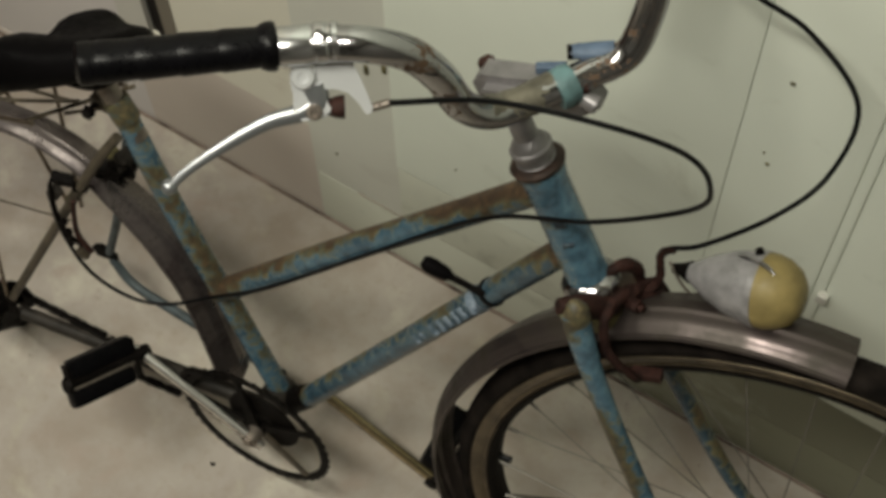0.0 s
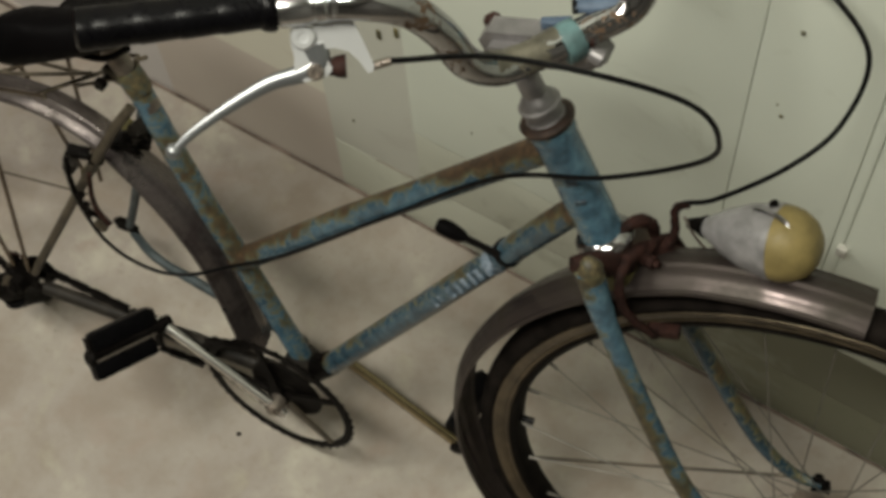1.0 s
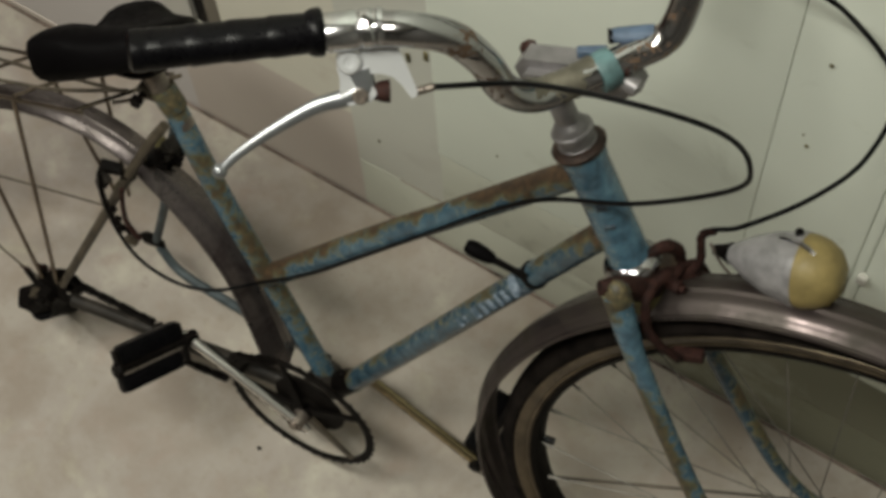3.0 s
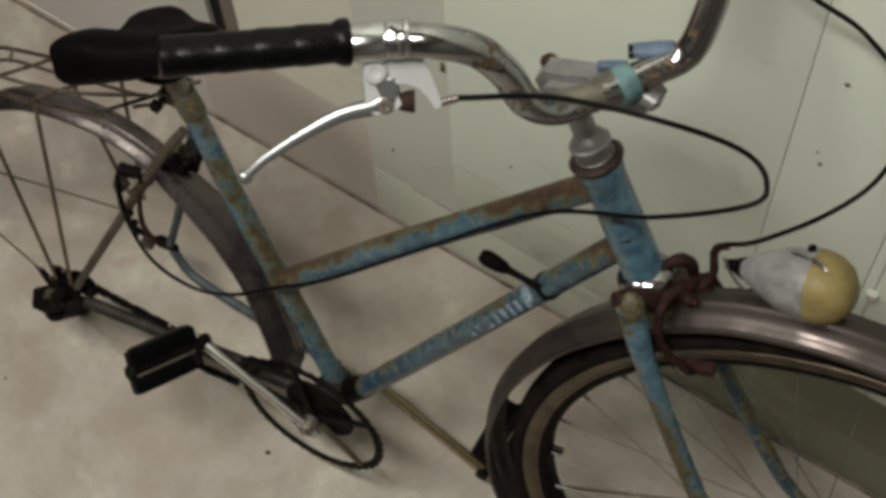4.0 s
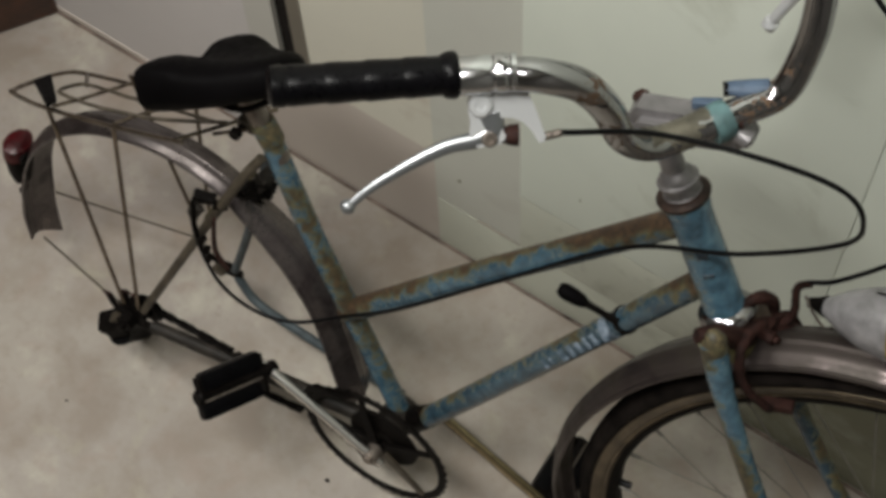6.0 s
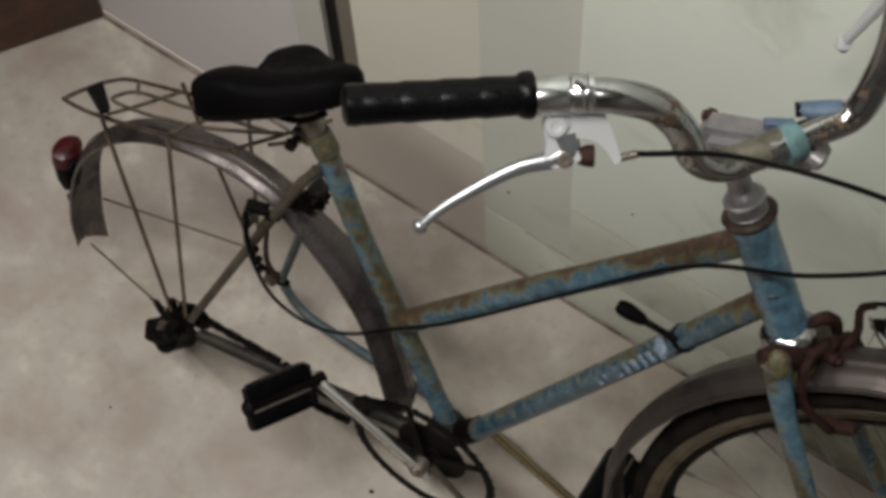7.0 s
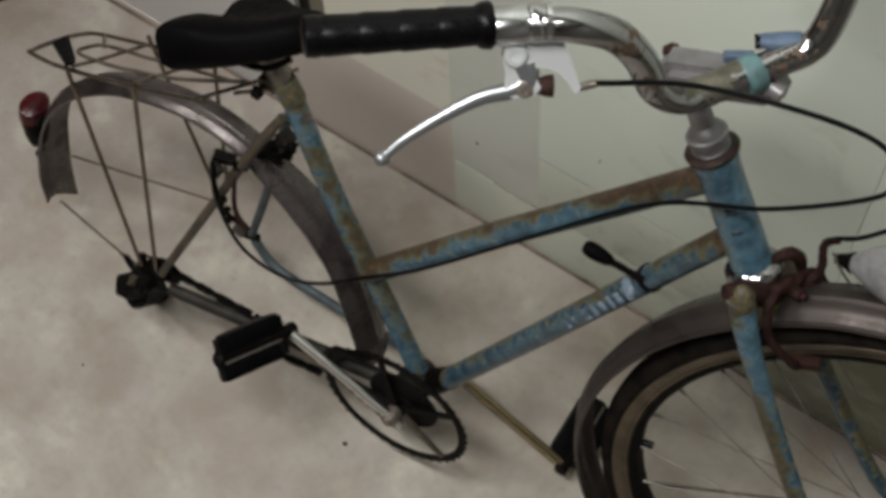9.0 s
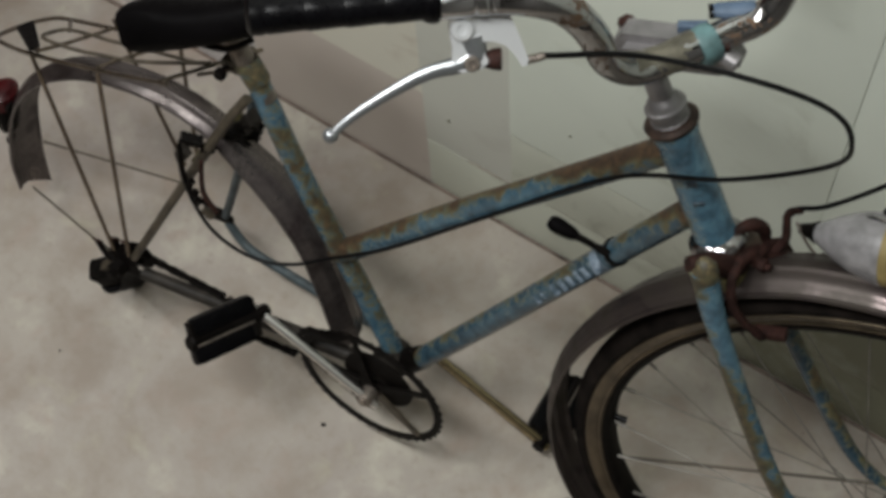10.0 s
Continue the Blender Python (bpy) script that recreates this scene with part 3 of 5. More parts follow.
part("lower_headset_cup", lathe(bmesh.new(), [(-0.106, 0.017), (-0.108, 0.0205), (-0.111, 0.0228), (-0.116, 0.0230), (-0.121, 0.0208), (-0.127, 0.0175), (-0.140, 0.0165), (-0.142, 0.0)], AX_TOP, AX_UP, 28), CHROME, bike, "bright chrome lower headset cup")
part("bottom_bracket", lathe(bmesh.new(), [(-0.034, 0.0), (-0.034, 0.016), (-0.031, 0.0172), (0.010, 0.0172), (0.013, 0.0155), (0.013, 0.0)], (0, 0, 0), (0, 1, 0), 24), CHAIN_STAY, bike)
part("frame_lug", sweep(bmesh.new(), [(0.006, 0, -0.012), (0.040, 0, 0.0165)], [0.0150, 0.0124], 18), DARK_STEEL, bike)
part("lug_bolt", lathe(bmesh.new(), [(0, 0), (0, 0.0045), (0.008, 0.0045), (0.010, 0.003), (0.010, 0)], (0.031, -0.002, 0.020), (-0.4, -0.3, 0.9), 10), DARK_STEEL, bike)
for s in (-1, 1):
    part("chain_stay", curve_tube([(-0.012, -0.022, 0.004), (-0.10, -0.036, 0.030), (-0.262, -0.058, 0.070)] if s < 0 else [(-0.012, 0.022, -0.004), (-0.090, 0.036, -0.008), (-0.162, 0.045, -0.002), (-0.216, 0.050, 0.012), (-0.240, 0.055, 0.040)], [0.0085, 0.0085, 0.0070] if s < 0 else [0.0058, 0.0054, 0.0050], 12), CHAIN_STAY if s < 0 else STAY_BLUE, bike)
    part("seat_stay", curve_tube([(-0.072, -0.012, 0.358), (-0.110, -0.028, 0.310), (-0.262, -0.060, 0.098)] if s < 0 else [(-0.072, 0.012, 0.358), (-0.110, 0.030, 0.302), (-0.192, 0.050, 0.142), (-0.240, 0.055, 0.050)], [0.0048, 0.0050, 0.0046], 12), STAY_GRIME if s < 0 else STAY_BLUE, bike)
    part("dropout", prism(bmesh.new(), [(a * (0.7 if s < 0 else 0.5), c * (0.8 if s < 0 else 0.5)) for a, c in ((-0.030, -0.016), (0.024, -0.018), (0.030, 0.004), (0.010, 0.022), (-0.012, 0.024), (-0.034, 0.010))], (DROP.x, -0.060, DROP.z) if s < 0 else (-0.246, 0.056, 0.046), (1, 0, 0), (0, 0, 1), (0, 1, 0), 0.005, 0.001), DARK_STEEL, bike)
part("stay_bridge", tube((-0.142, -0.036, 0.268), (-0.142, 0.036, 0.268), 0.0055), OLIVE, bike)

# seat post, clamp and saddle
post = part("seat_post", tube((-0.060, 0, 0.35), (-0.084, 0, 0.436), 0.0096), CHROME_DULL, bike)
clamp = part("seat_clamp", lathe(bmesh.new(), [(-0.016, 0.0107), (-0.016, 0.0114), (-0.014, 0.0120), (0.006, 0.0120), (0.008, 0.0112), (0.008, 0.0090)], (-0.0685, 0, 0.386), (-0.27, 0, 0.96), 20), CLAMP_PAINT, bike)
part("clamp_ear", box(bmesh.new(), -0.010, 0.008, -0.005, 0.005, -0.006, 0.006, 0.0015, Matrix.Translation((-0.088, 0.0, 0.383)) @ pose(0, 0, 0, 0, 14, 0)), STAY_GRIME, clamp)
part("clamp_bolt", tube((-0.090, -0.018, 0.386), (-0.091, 0.014, 0.380), 0.0036, seg=8), DARK_STEEL, clamp)
part("clamp_nut", lathe(bmesh.new(), [(0, 0), (0, 0.0065), (0.006, 0.0065), (0.006, 0)], (-0.090, -0.020, 0.386), (0, 1, 0), 6), DARK_STEEL, clamp)


def saddle_mesh():
    """A wide saddle: rows across it from tail to nose, two cheeks at the back."""
    bm = bmesh.new()
    lx = Vector((1, 0, 0.26)).normalized()
    ly = Vector((0, 1, -0.50))
    ly = (ly - lx * ly.dot(lx)).normalized()
    lz = lx.cross(ly)
    o = Vector((-0.098, 0.0, 0.442))
    rows = []
    NX, NY = 26, 24
    for i in range(NX + 1):
        s = i / NX
        x = -0.050 + 0.138 * s
        # half width, from broad tail to narrow nose
        w = 0.074 * (1 - s) ** 0.9 * (0.55 + 0.45 * min(1, s * 7 + 0.25)) + 0.020 * s ** 0.5
        tip = 1.0
        if s > 0.82:
            tip = math.sqrt(max(0.0, 1 - ((s - 0.82) / 0.18) ** 2)) * 0.94 + 0.06
            w *= tip
        if s < 0.12:
            tip = math.sqrt(1 - ((0.12 - s) / 0.12) ** 2) * 0.75 + 0.25
            w *= 0.4 + 0.6 * tip
        notch = 0.020 * math.exp(-(s / 0.10) ** 2)
        row = []
        for k in range(NY):
            a = 2 * math.pi * k / NY
            c, q = math.cos(a), math.sin(a)
            y = w * math.copysign(abs(c) ** 0.85, c)
            up = 0.0185 * tip if q > 0 else (0.034 - 0.020 * s) * tip
            z = up * math.copysign(abs(q) ** (0.8 if q > 0 else 0.55), q)
            cheek = 0.010 * math.exp(-((s - 0.22) / 0.2) ** 2) * (abs(c) ** 1.5) * (1 if q > 0 else 0.2)
            groove = -0.010 * math.exp(-(y / 0.016) ** 2) * (1 - s) * (1 if q > 0 else 0)
            xx = x + notch * math.exp(-(y / 0.022) ** 2)
            row.append(bm.verts.new(o + lx * xx + ly * y + lz * (z + cheek + groove + 0.012 * (s - 0.4) ** 2)))
        rows.append(row)
    for r0, r1 in zip(rows, rows[1:]):
        for k in range(NY):
            bm.faces.new((r0[k], r0[(k + 1) % NY], r1[(k + 1) % NY], r1[k]))
    bm.faces.new(rows[0])
    bm.faces.new(rows[-1][::-1])
    return bm


saddle = part("saddle", saddle_mesh(), VINYL, bike, "dusty black vinyl saddle, tilted")
for s in (-1, 1):
    part("saddle_rail", curve_tube([(-0.135, s * 0.030, 0.425 - s * 0.012), (-0.10, s * 0.024, 0.418 - s * 0.01), (-0.07, s * 0.018, 0.424), (-0.045, s * 0.010, 0.436)], 0.0030, 8), DARK_STEEL, saddle)

# fenders
RIDGE = [(-0.474, 0, 0.064), (-0.462, 0, 0.120), (-0.432, 0, 0.195), (-0.392, 0, 0.252), (-0.340, 0, 0.292), (-0.283, 0, 0.314), (-0.224, 0, 0.320), (-0.178, 0, 0.313), (-0.142, 0, 0.295), (-0.115, 0, 0.268), (-0.089, 0, 0.238), (-0.066, 0, 0.204), (-0.052, 0, 0.164), (-0.046, 0, 0.110), (-0.044, 0, 0.050), (-0.043, 0, 0.005)]
SLOTS = [(-0.4475, -0.012, 0.158), (-0.4230, -0.012, 0.214)]
rear_mesh = strip_sweep(bmesh.new(), smooth_path(RIDGE, 6), (0, 1, 0), fender_profile(0.0260, 0.0115), (-0.27, 0, 0.08), lambda s: 1.0 - 0.36 * min(1.0, max(0.0, (s - 0.08) / 0.25)) + 0.30 * min(1.0, max(0.0, (s - 0.55) / 0.2)))
for v in rear_mesh.verts:
    if v.co.x < -0.40:
        cut = min(1.0, max(0.0, (0.16 - v.co.z) / 0.09))
        v.co += Vector((0.30, 0, 0.85)) * (-v.co.y * cut)
rear_fender = part("rear_fender", rear_mesh, FENDER, bike, "dull brownish metal rear fender")
for p in SLOTS:
    part("slot", prism(bmesh.new(), [(-0.0045, -0.005), (0.0045, -0.006), (0.005, 0.005), (-0.004, 0.006)], Vector(p), (0.25, 0, 1), (0, 1, 0.3), (-0.95, -0.2, 0.25), 0.0035), DARK_STEEL, rear_fender)
arc = [HUB_F + (WX * math.cos(radians(a)) + WZ * math.sin(radians(a))) * (0.318 - 0.014 * max(0.0, (105 - a) / 25) + 0.004 * max(0.0, (a - 150) / 50)) for a in range(80, 207, 2)]
front_fender = part("front_fender", strip_sweep(bmesh.new(), arc, WY, fender_profile(0.0240, 0.0115), HUB_F, lambda s: 1.0 - 0.20 * max(0.0, s - 0.45) / 0.55), FENDER_FRONT, bike, "dull brownish metal front fender, cut short")
part("fender_hook", curve_tube([tuple(HUB_F + (WX * math.cos(radians(199)) + WZ * math.sin(radians(199))) * r - WY * w) for r, w in ((0.305, 0.026), (0.322, 0.032), (0.330, 0.026), (0.322, 0.018), (0.312, 0.024))], 0.0022, 8), CHROME_DULL, front_fender)

# front wheel
wheel = part("front_wheel", torus_arc(bmesh.new(), HUB_F, WX, WZ, [(RIM_IN, -0.006), (RIM_IN + 0.003, -0.0105), (RIM_IN + 0.009, -0.0128), (RIM_IN + 0.011, -0.0118), (RIM_IN + 0.013, -0.0135), (RIM_IN + 0.021, -0.0150), (RIM_IN + 0.023, -0.0125), (RIM_IN + 0.012, -0.009), (RIM_IN + 0.012, 0.009), (RIM_IN + 0.023, 0.0125), (RIM_IN + 0.021, 0.0150), (RIM_IN + 0.013, 0.0135), (RIM_IN + 0.011, 0.0118), (RIM_IN + 0.009, 0.0128), (RIM_IN + 0.003, 0.0105), (RIM_IN, 0.006)], 0, 360, 96, True), RIM_BROWN, bike, "front wheel with a brown tarnished chrome rim")
# black ring that stands in for shade on the rim's inner face
part("shaded_rim_bed", torus_arc(bmesh.new(), HUB_F, WX, WZ, [(RIM_IN - 0.0012, -0.0085), (RIM_IN + 0.0015, -0.0122), (RIM_IN + 0.0062, -0.0136), (RIM_IN + 0.0062, 0.0136), (RIM_IN + 0.0015, 0.0122), (RIM_IN - 0.0012, 0.0085)], 0, 360, 96, True), DARK_STEEL, wheel, "inner bed of the rim, coloured black for its shade")
tp = [(RIM_IN + 0.0255 + 0.0110 * math.cos(2 * math.pi * k / 14), 0.0160 * math.sin(2 * math.pi * k / 14)) for k in range(14)]
tyre = part("tyre", torus_arc(bmesh.new(), HUB_F, WX, WZ, tp, 0, 360, 96, True), TYRE, wheel, "dusty black tyre")
HUB_C = HUB_F + Vector((0.004, 0, -0.034))
hub = part("hub", lathe(bmesh.new(), [(-0.036, 0.0), (-0.036, 0.008), (-0.030, 0.018), (-0.028, 0.018), (-0.024, 0.009), (0.024, 0.009), (0.028, 0.018), (0.030, 0.018), (0.036, 0.008), (0.036, 0.0)], HUB_C, WY, 24), CHROME_DULL, wheel)
part("axle", tube(HUB_C - WY * 0.062, HUB_C + WY * 0.058, 0.0045), DARK_STEEL, wheel)
NS = 28
for k in range(NS):
    a = 2 * math.pi * (k + 0.5) / NS
    side = -1 if k % 2 else 1
    lean = (1 if (k // 2) % 2 else -1) * 1.15
    rimp = HUB_F + (WX * math.cos(a) + WZ * math.sin(a)) * (RIM_IN + 0.002)
    hubp = HUB_C + (WX * math.cos(a + lean) + WZ * math.sin(a + lean)) * 0.0165 + WY * side * 0.029
    d = (hubp - rimp).normalized()
    bm = sweep(bmesh.new(), [hubp, rimp + d * 0.014], 0.00065, 6)
    sweep(bm, [rimp + d * 0.0142, rimp - d * 0.002], 0.0017, 6)
    part("spoke", bm, SPOKE, wheel)
part("valve", tube(HUB_F + (WX * math.cos(radians(172)) + WZ * math.sin(radians(172))) * (RIM_IN + 0.004), HUB_F + (WX * math.cos(radians(172)) + WZ * math.sin(radians(172))) * (RIM_IN - 0.013), 0.0034), RUBBER, wheel)

# fork
fork = part("fork", lathe(bmesh.new(), [(-0.142, 0.0), (-0.142, 0.017), (-0.150, 0.020), (-0.158, 0.018), (-0.158, 0.0)], AX_TOP, AX_UP, 24), OLIVE, bike, "blue fork, its paint worn to olive and rust")
CROWN = AX_TOP - AX_UP * 0.152
BLADES = {-1: [(0.3825, -0.045, 0.3790), (0.3860, -0.046, 0.3560), (0.3900, -0.047, 0.332), (0.3965, -0.048, 0.300), (0.4165, -0.048, 0.210), (0.4455, -0.048, 0.108), (0.482, -0.047, 0.055), (0.527, -0.044, 0.034)],
          1: [(0.390, 0.043, 0.300), (0.404, 0.044, 0.240), (0.424, 0.045, 0.182), (0.451, 0.047, 0.107), (0.474, 0.049, 0.052), (0.500, 0.052, 0.018), (0.526, 0.054, 0.010)]}
for s in (-1, 1):
    foot = HUB_C + WY * s * 0.051
    if s < 0:
        part("crown_shoulder", curve_tube([(0.390, -0.004, 0.342), (0.388, -0.016, 0.353), (0.382, -0.032, 0.369), (0.3755, -0.042, 0.3775), (0.3705, -0.047, 0.3805)], [0.0105, 0.0102, 0.0092, 0.0080, 0.0060], 16, 7), RUST, fork, "rusted fork crown shoulder")
        part("crown_socket", curve_tube([(0.3800, -0.043, 0.3850), (0.3835, -0.045, 0.3840), (0.3845, -0.046, 0.3780), (0.3850, -0.046, 0.3710)], [0.0050, 0.0078, 0.0100, 0.0104], 16, 6), CLAMP_PAINT, fork)
    else:
        out = CROWN + WY * 0.030 - AX_UP * 0.001
        part("crown_shoulder", curve_tube([tuple(CROWN + WY * 0.004), tuple(out), tuple((out * 0.45 + Vector(BLADES[s][0]) * 0.55)), tuple(Vector(BLADES[s][0]) * 1.15 - out * 0.15)], [0.0150, 0.0158, 0.0145, 0.0132], 16, 7), CROWN_RUST, fork)
    pts = BLADES[s]
    part("fork_blade", curve_tube(pts, [q * (1.0 if s < 0 else 0.72) for q in ((0.0112, 0.0106, 0.0099, 0.0091, 0.0083, 0.0080, 0.0076, 0.0070, 0.0062) if s < 0 else (0.0132, 0.0116, 0.0106, 0.0100, 0.0092, 0.0078, 0.0066))], 14, 7), PAINT_FORK if s < 0 else PAINT_FAR, fork)
    part("fork_tip", prism(bmesh.new(), [(-0.008, -0.009), (0.008, -0.009), (0.008, 0.008), (-0.008, 0.010)], foot if s < 0 else Vector(BLADES[1][-1]), WX, WZ, WY, 0.004), DARK_STEEL, fork)

# front brake caliper and lamp bracket, rusted through
CAL = Vector((0.402, 0.006, 0.342))
cal = part("front_brake", corrode(curve_tube([(0.427, 0.036, 0.380), (0.416, 0.036, 0.369), (0.417, 0.030, 0.351), (0.413, 0.025, 0.340), (0.403, 0.015, 0.342), (0.400, 0.002, 0.352), (0.397, -0.015, 0.357), (0.398, -0.030, 0.353), (0.402, -0.037, 0.332), (0.411, -0.036, 0.315), (0.423, -0.030, 0.295)], [0.0030, 0.0032, 0.0034, 0.0042, 0.0060, 0.0062, 0.0048, 0.0038, 0.0036, 0.0036, 0.0034], 10), 0.0006, 363), RUST, bike, "rusted front brake caliper")
part("brake_arm", corrode(curve_tube([(0.402, 0.012, 0.341), (0.415, 0.025, 0.333), (0.426, 0.034, 0.318), (0.444, 0.044, 0.322)], [0.0055, 0.0044, 0.0036, 0.0030], 10), 0.0006, 139), RUST, cal)
part("brake_arm", corrode(curve_tube([(0.404, -0.004, 0.350), (0.406, 0.020, 0.345), (0.412, 0.040, 0.325), (0.424, 0.040, 0.290)], 0.0038, 10), 0.0006, 117), RUST, cal)
part("mount_ring", corrode(curve_tube([(0.383, -0.002, 0.364), (0.389, 0.006, 0.371), (0.396, 0.016, 0.370), (0.401, 0.024, 0.358), (0.402, 0.026, 0.344)], [0.004, 0.0045, 0.0055, 0.005, 0.004], 10), 0.0006, 171), RUST, cal)
part("lamp_wire", curve_tube([(0.424, 0.034, 0.366), (0.432, 0.030, 0.354), (0.440, 0.032, 0.338), (0.446, 0.040, 0.324)], 0.0012, 6), CHROME_DULL, cal)
part("centre_bolt", lathe(bmesh.new(), [(0, 0), (0, 0.0055), (0.006, 0.0055), (0.006, 0.003), (0.010, 0.003), (0.010, 0)], CAL + Vector((0.006, -0.006, 0.004)), (0.95, -0.2, 0.1), 6), RUST, cal)
for s in (-1, 1):
    part("brake_shoe", box(bmesh.new(), -0.013, 0.013, -0.005, 0.005, -0.004, 0.004, 0.002, Matrix.Translation(Vector((0.426, s * 0.024 + 0.003, 0.292))) @ pose(0, 0, 0, 0, -8, 8)), RUST, cal)

# headlamp
LAMP_BACK, LAMP_DIR = Vector((0.440, 0.035, 0.360)), Vector((0.975, -0.02, 0.13)).normalized()
lamp = part("headlamp", lathe(bmesh.new(), [(-0.004, 0.0), (-0.004, 0.005), (0.003, 0.009), (0.018, 0.0180), (0.034, 0.0245), (0.048, 0.0275), (0.058, 0.0287), (0.058, 0.0)], LAMP_BACK, LAMP_DIR, 32), SHELL, bike, "grey plastic headlamp with a yellowed lens")
part("lens", lathe(bmesh.new(), [(0.056, 0.0), (0.0582, 0.0287), (0.065, 0.0290), (0.074, 0.0268), (0.083, 0.0215), (0.089, 0.0130), (0.091, 0.0)], LAMP_BACK, LAMP_DIR, 32), LENS, lamp, "yellowed plastic lens")
part("bezel", lathe(bmesh.new(), [(0.0550, 0.0282), (0.0550, 0.0294), (0.0600, 0.0294), (0.0600, 0.0282)], LAMP_BACK, LAMP_DIR, 32), SHELL, lamp)
part("lamp_screw", lathe(bmesh.new(), [(-0.008, 0), (-0.008, 0.0030), (0.001, 0.0036), (0.002, 0)], LAMP_BACK + LAMP_DIR * 0.054 + Vector((-0.003, 0.012, 0.0280)), (-0.2, 0, 1), 10), DARK_STEEL, lamp)
LUP = Vector((-0.2, 0.0, 0.98)).normalized()
# thin chrome strip added to give the lamp's top its white glint
part("top_glint", curve_tube([tuple(LAMP_BACK + LAMP_DIR * a + LUP * r + Vector((0, y, 0))) for a, r, y in ((0.044, 0.0275, 0.004), (0.054, 0.0298, 0.002), (0.063, 0.0302, 0.0), (0.071, 0.0285, -0.003), (0.075, 0.0268, -0.005))], [0.0008, 0.0016, 0.0022, 0.0018, 0.0008], 8), CHROME, lamp)
part("lamp_bracket", curve_tube([tuple(LAMP_BACK + Vector(v)) for v in ((0.034, -0.004, -0.020), (0.030, -0.010, -0.036), (0.006, -0.030, -0.046))], 0.0045, 8), FENDER, lamp)
part("terminal", lathe(bmesh.new(), [(-0.014, 0), (-0.014, 0.004), (-0.006, 0.006), (0.0, 0.009), (0.0, 0)], LAMP_BACK, LAMP_DIR, 12), DARK_STEEL, lamp)

# stem and handlebar
stem = part("stem", tube(AX_TOP + AX_UP * 0.030, AX_TOP + AX_UP * 0.096, 0.0092, seg=20), STEM_GREY, bike, "dull grey alloy stem")
SB = Vector((0.318, -0.004, 0.556))
part("stem_body", prism(bmesh.new(), [(-0.010, -0.014), (0.060, -0.016), (0.076, -0.006), (0.070, 0.009), (0.030, 0.014), (-0.006, 0.016), (-0.014, 0.008)], SB + Vector((0.004, -0.004, 0.0)), (0.97, 0.12, 0.12), (-0.12, 0, 0.98), (-0.1, 0.99, 0.0), 0.030, 0.007), STEM_GREY, stem)
part("bar_clamp", corrode(sweep(bmesh.new(), smooth_path([(0.345, -0.066, 0.594), (0.351, -0.052, 0.5845), (0.362, -0.036, 0.582), (0.372, -0.019, 0.5820)], 4), [0.0108] * 5 + [0.0112] * 8, 14), 0.0004, 5), CLAMP_GREY, stem, "rough grey clamp round the handlebar")
part("stem_bolt", lathe(bmesh.new(), [(0, 0), (0, 0.0062), (0.005, 0.0062), (0.006, 0.004), (0.006, 0)], Vector((0.311, 0.0, 0.563)), (-0.25, 0, 0.97), 6), RUST, stem)
BAR = [(0.205, -0.230, 0.737), (0.284, -0.163, 0.717), (0.309, -0.150, 0.715), (0.327, -0.139, 0.710), (0.338, -0.120, 0.690), (0.342, -0.100, 0.655), (0.341, -0.081, 0.612), (0.349, -0.058, 0.586), (0.364, -0.033, 0.582), (0.388, -0.002, 0.583), (0.408, 0.018, 0.590), (0.418, 0.029, 0.615), (0.425, 0.036, 0.650), (0.424, 0.043, 0.690), (0.405, 0.052, 0.722), (0.36, 0.062, 0.738), (0.285, 0.074, 0.750)]
handlebar = part("handlebar", sweep(bmesh.new(), smooth_path(BAR, 7), 0.0107, 20), CHROME, bike, "chrome handlebar with rust spots, turned aside")


def grip(a, b):
    a, b = Vector(a), Vector(b)
    d = b - a
    n = d.length
    prof = [(0.0, 0.0105), (0.0, 0.0136), (0.002, 0.0146), (0.006, 0.0142), (0.009, 0.0128)]
    for k in range(4):
        s0 = 0.010 + (n - 0.016) * k / 4
        s1 = 0.010 + (n - 0.016) * (k + 1) / 4
        prof += [(s0, 0.0119), (s0 * 0.5 + s1 * 0.5, 0.0123), (s1 - 0.003, 0.0126), (s1 - 0.001, 0.0120)]
    prof += [(n - 0.004, 0.0128), (n + 0.002, 0.0124), (n + 0.004, 0.009), (n + 0.004, 0.0)]
    return lathe(bmesh.new(), prof, a, d, 24)


part("grip", grip((0.281, -0.1655, 0.7177), (0.200, -0.2342, 0.738)), RUBBER, handlebar, "black ribbed rubber grip")
part("grip", grip((0.375, 0.0590, 0.7345), (0.283, 0.0743, 0.7503)), RUBBER, handlebar, "black ribbed rubber grip")

# brake levers
PIV = Vector((0.292, -0.163, 0.697))


LU, LV, LN = Vector((0.8165, 0.5497, -0.1765)), Vector((-0.1715, 0.5229, 0.8350)), Vector((0.5513, -0.6515, 0.5212))
def raised(bm, way, inset, rise):
    """Lifts the face that looks along way, with a sloping margin."""
    top = max(bm.faces, key=lambda f: f.normal.dot(way) * f.calc_area())
    for wide, high in ((0.28, 0.60), (0.42, 0.30), (0.50, 0.10)):
        bmesh.ops.inset_region(bm, faces=[top], thickness=inset * wide, depth=rise * high, use_even_offset=True)
    return bm


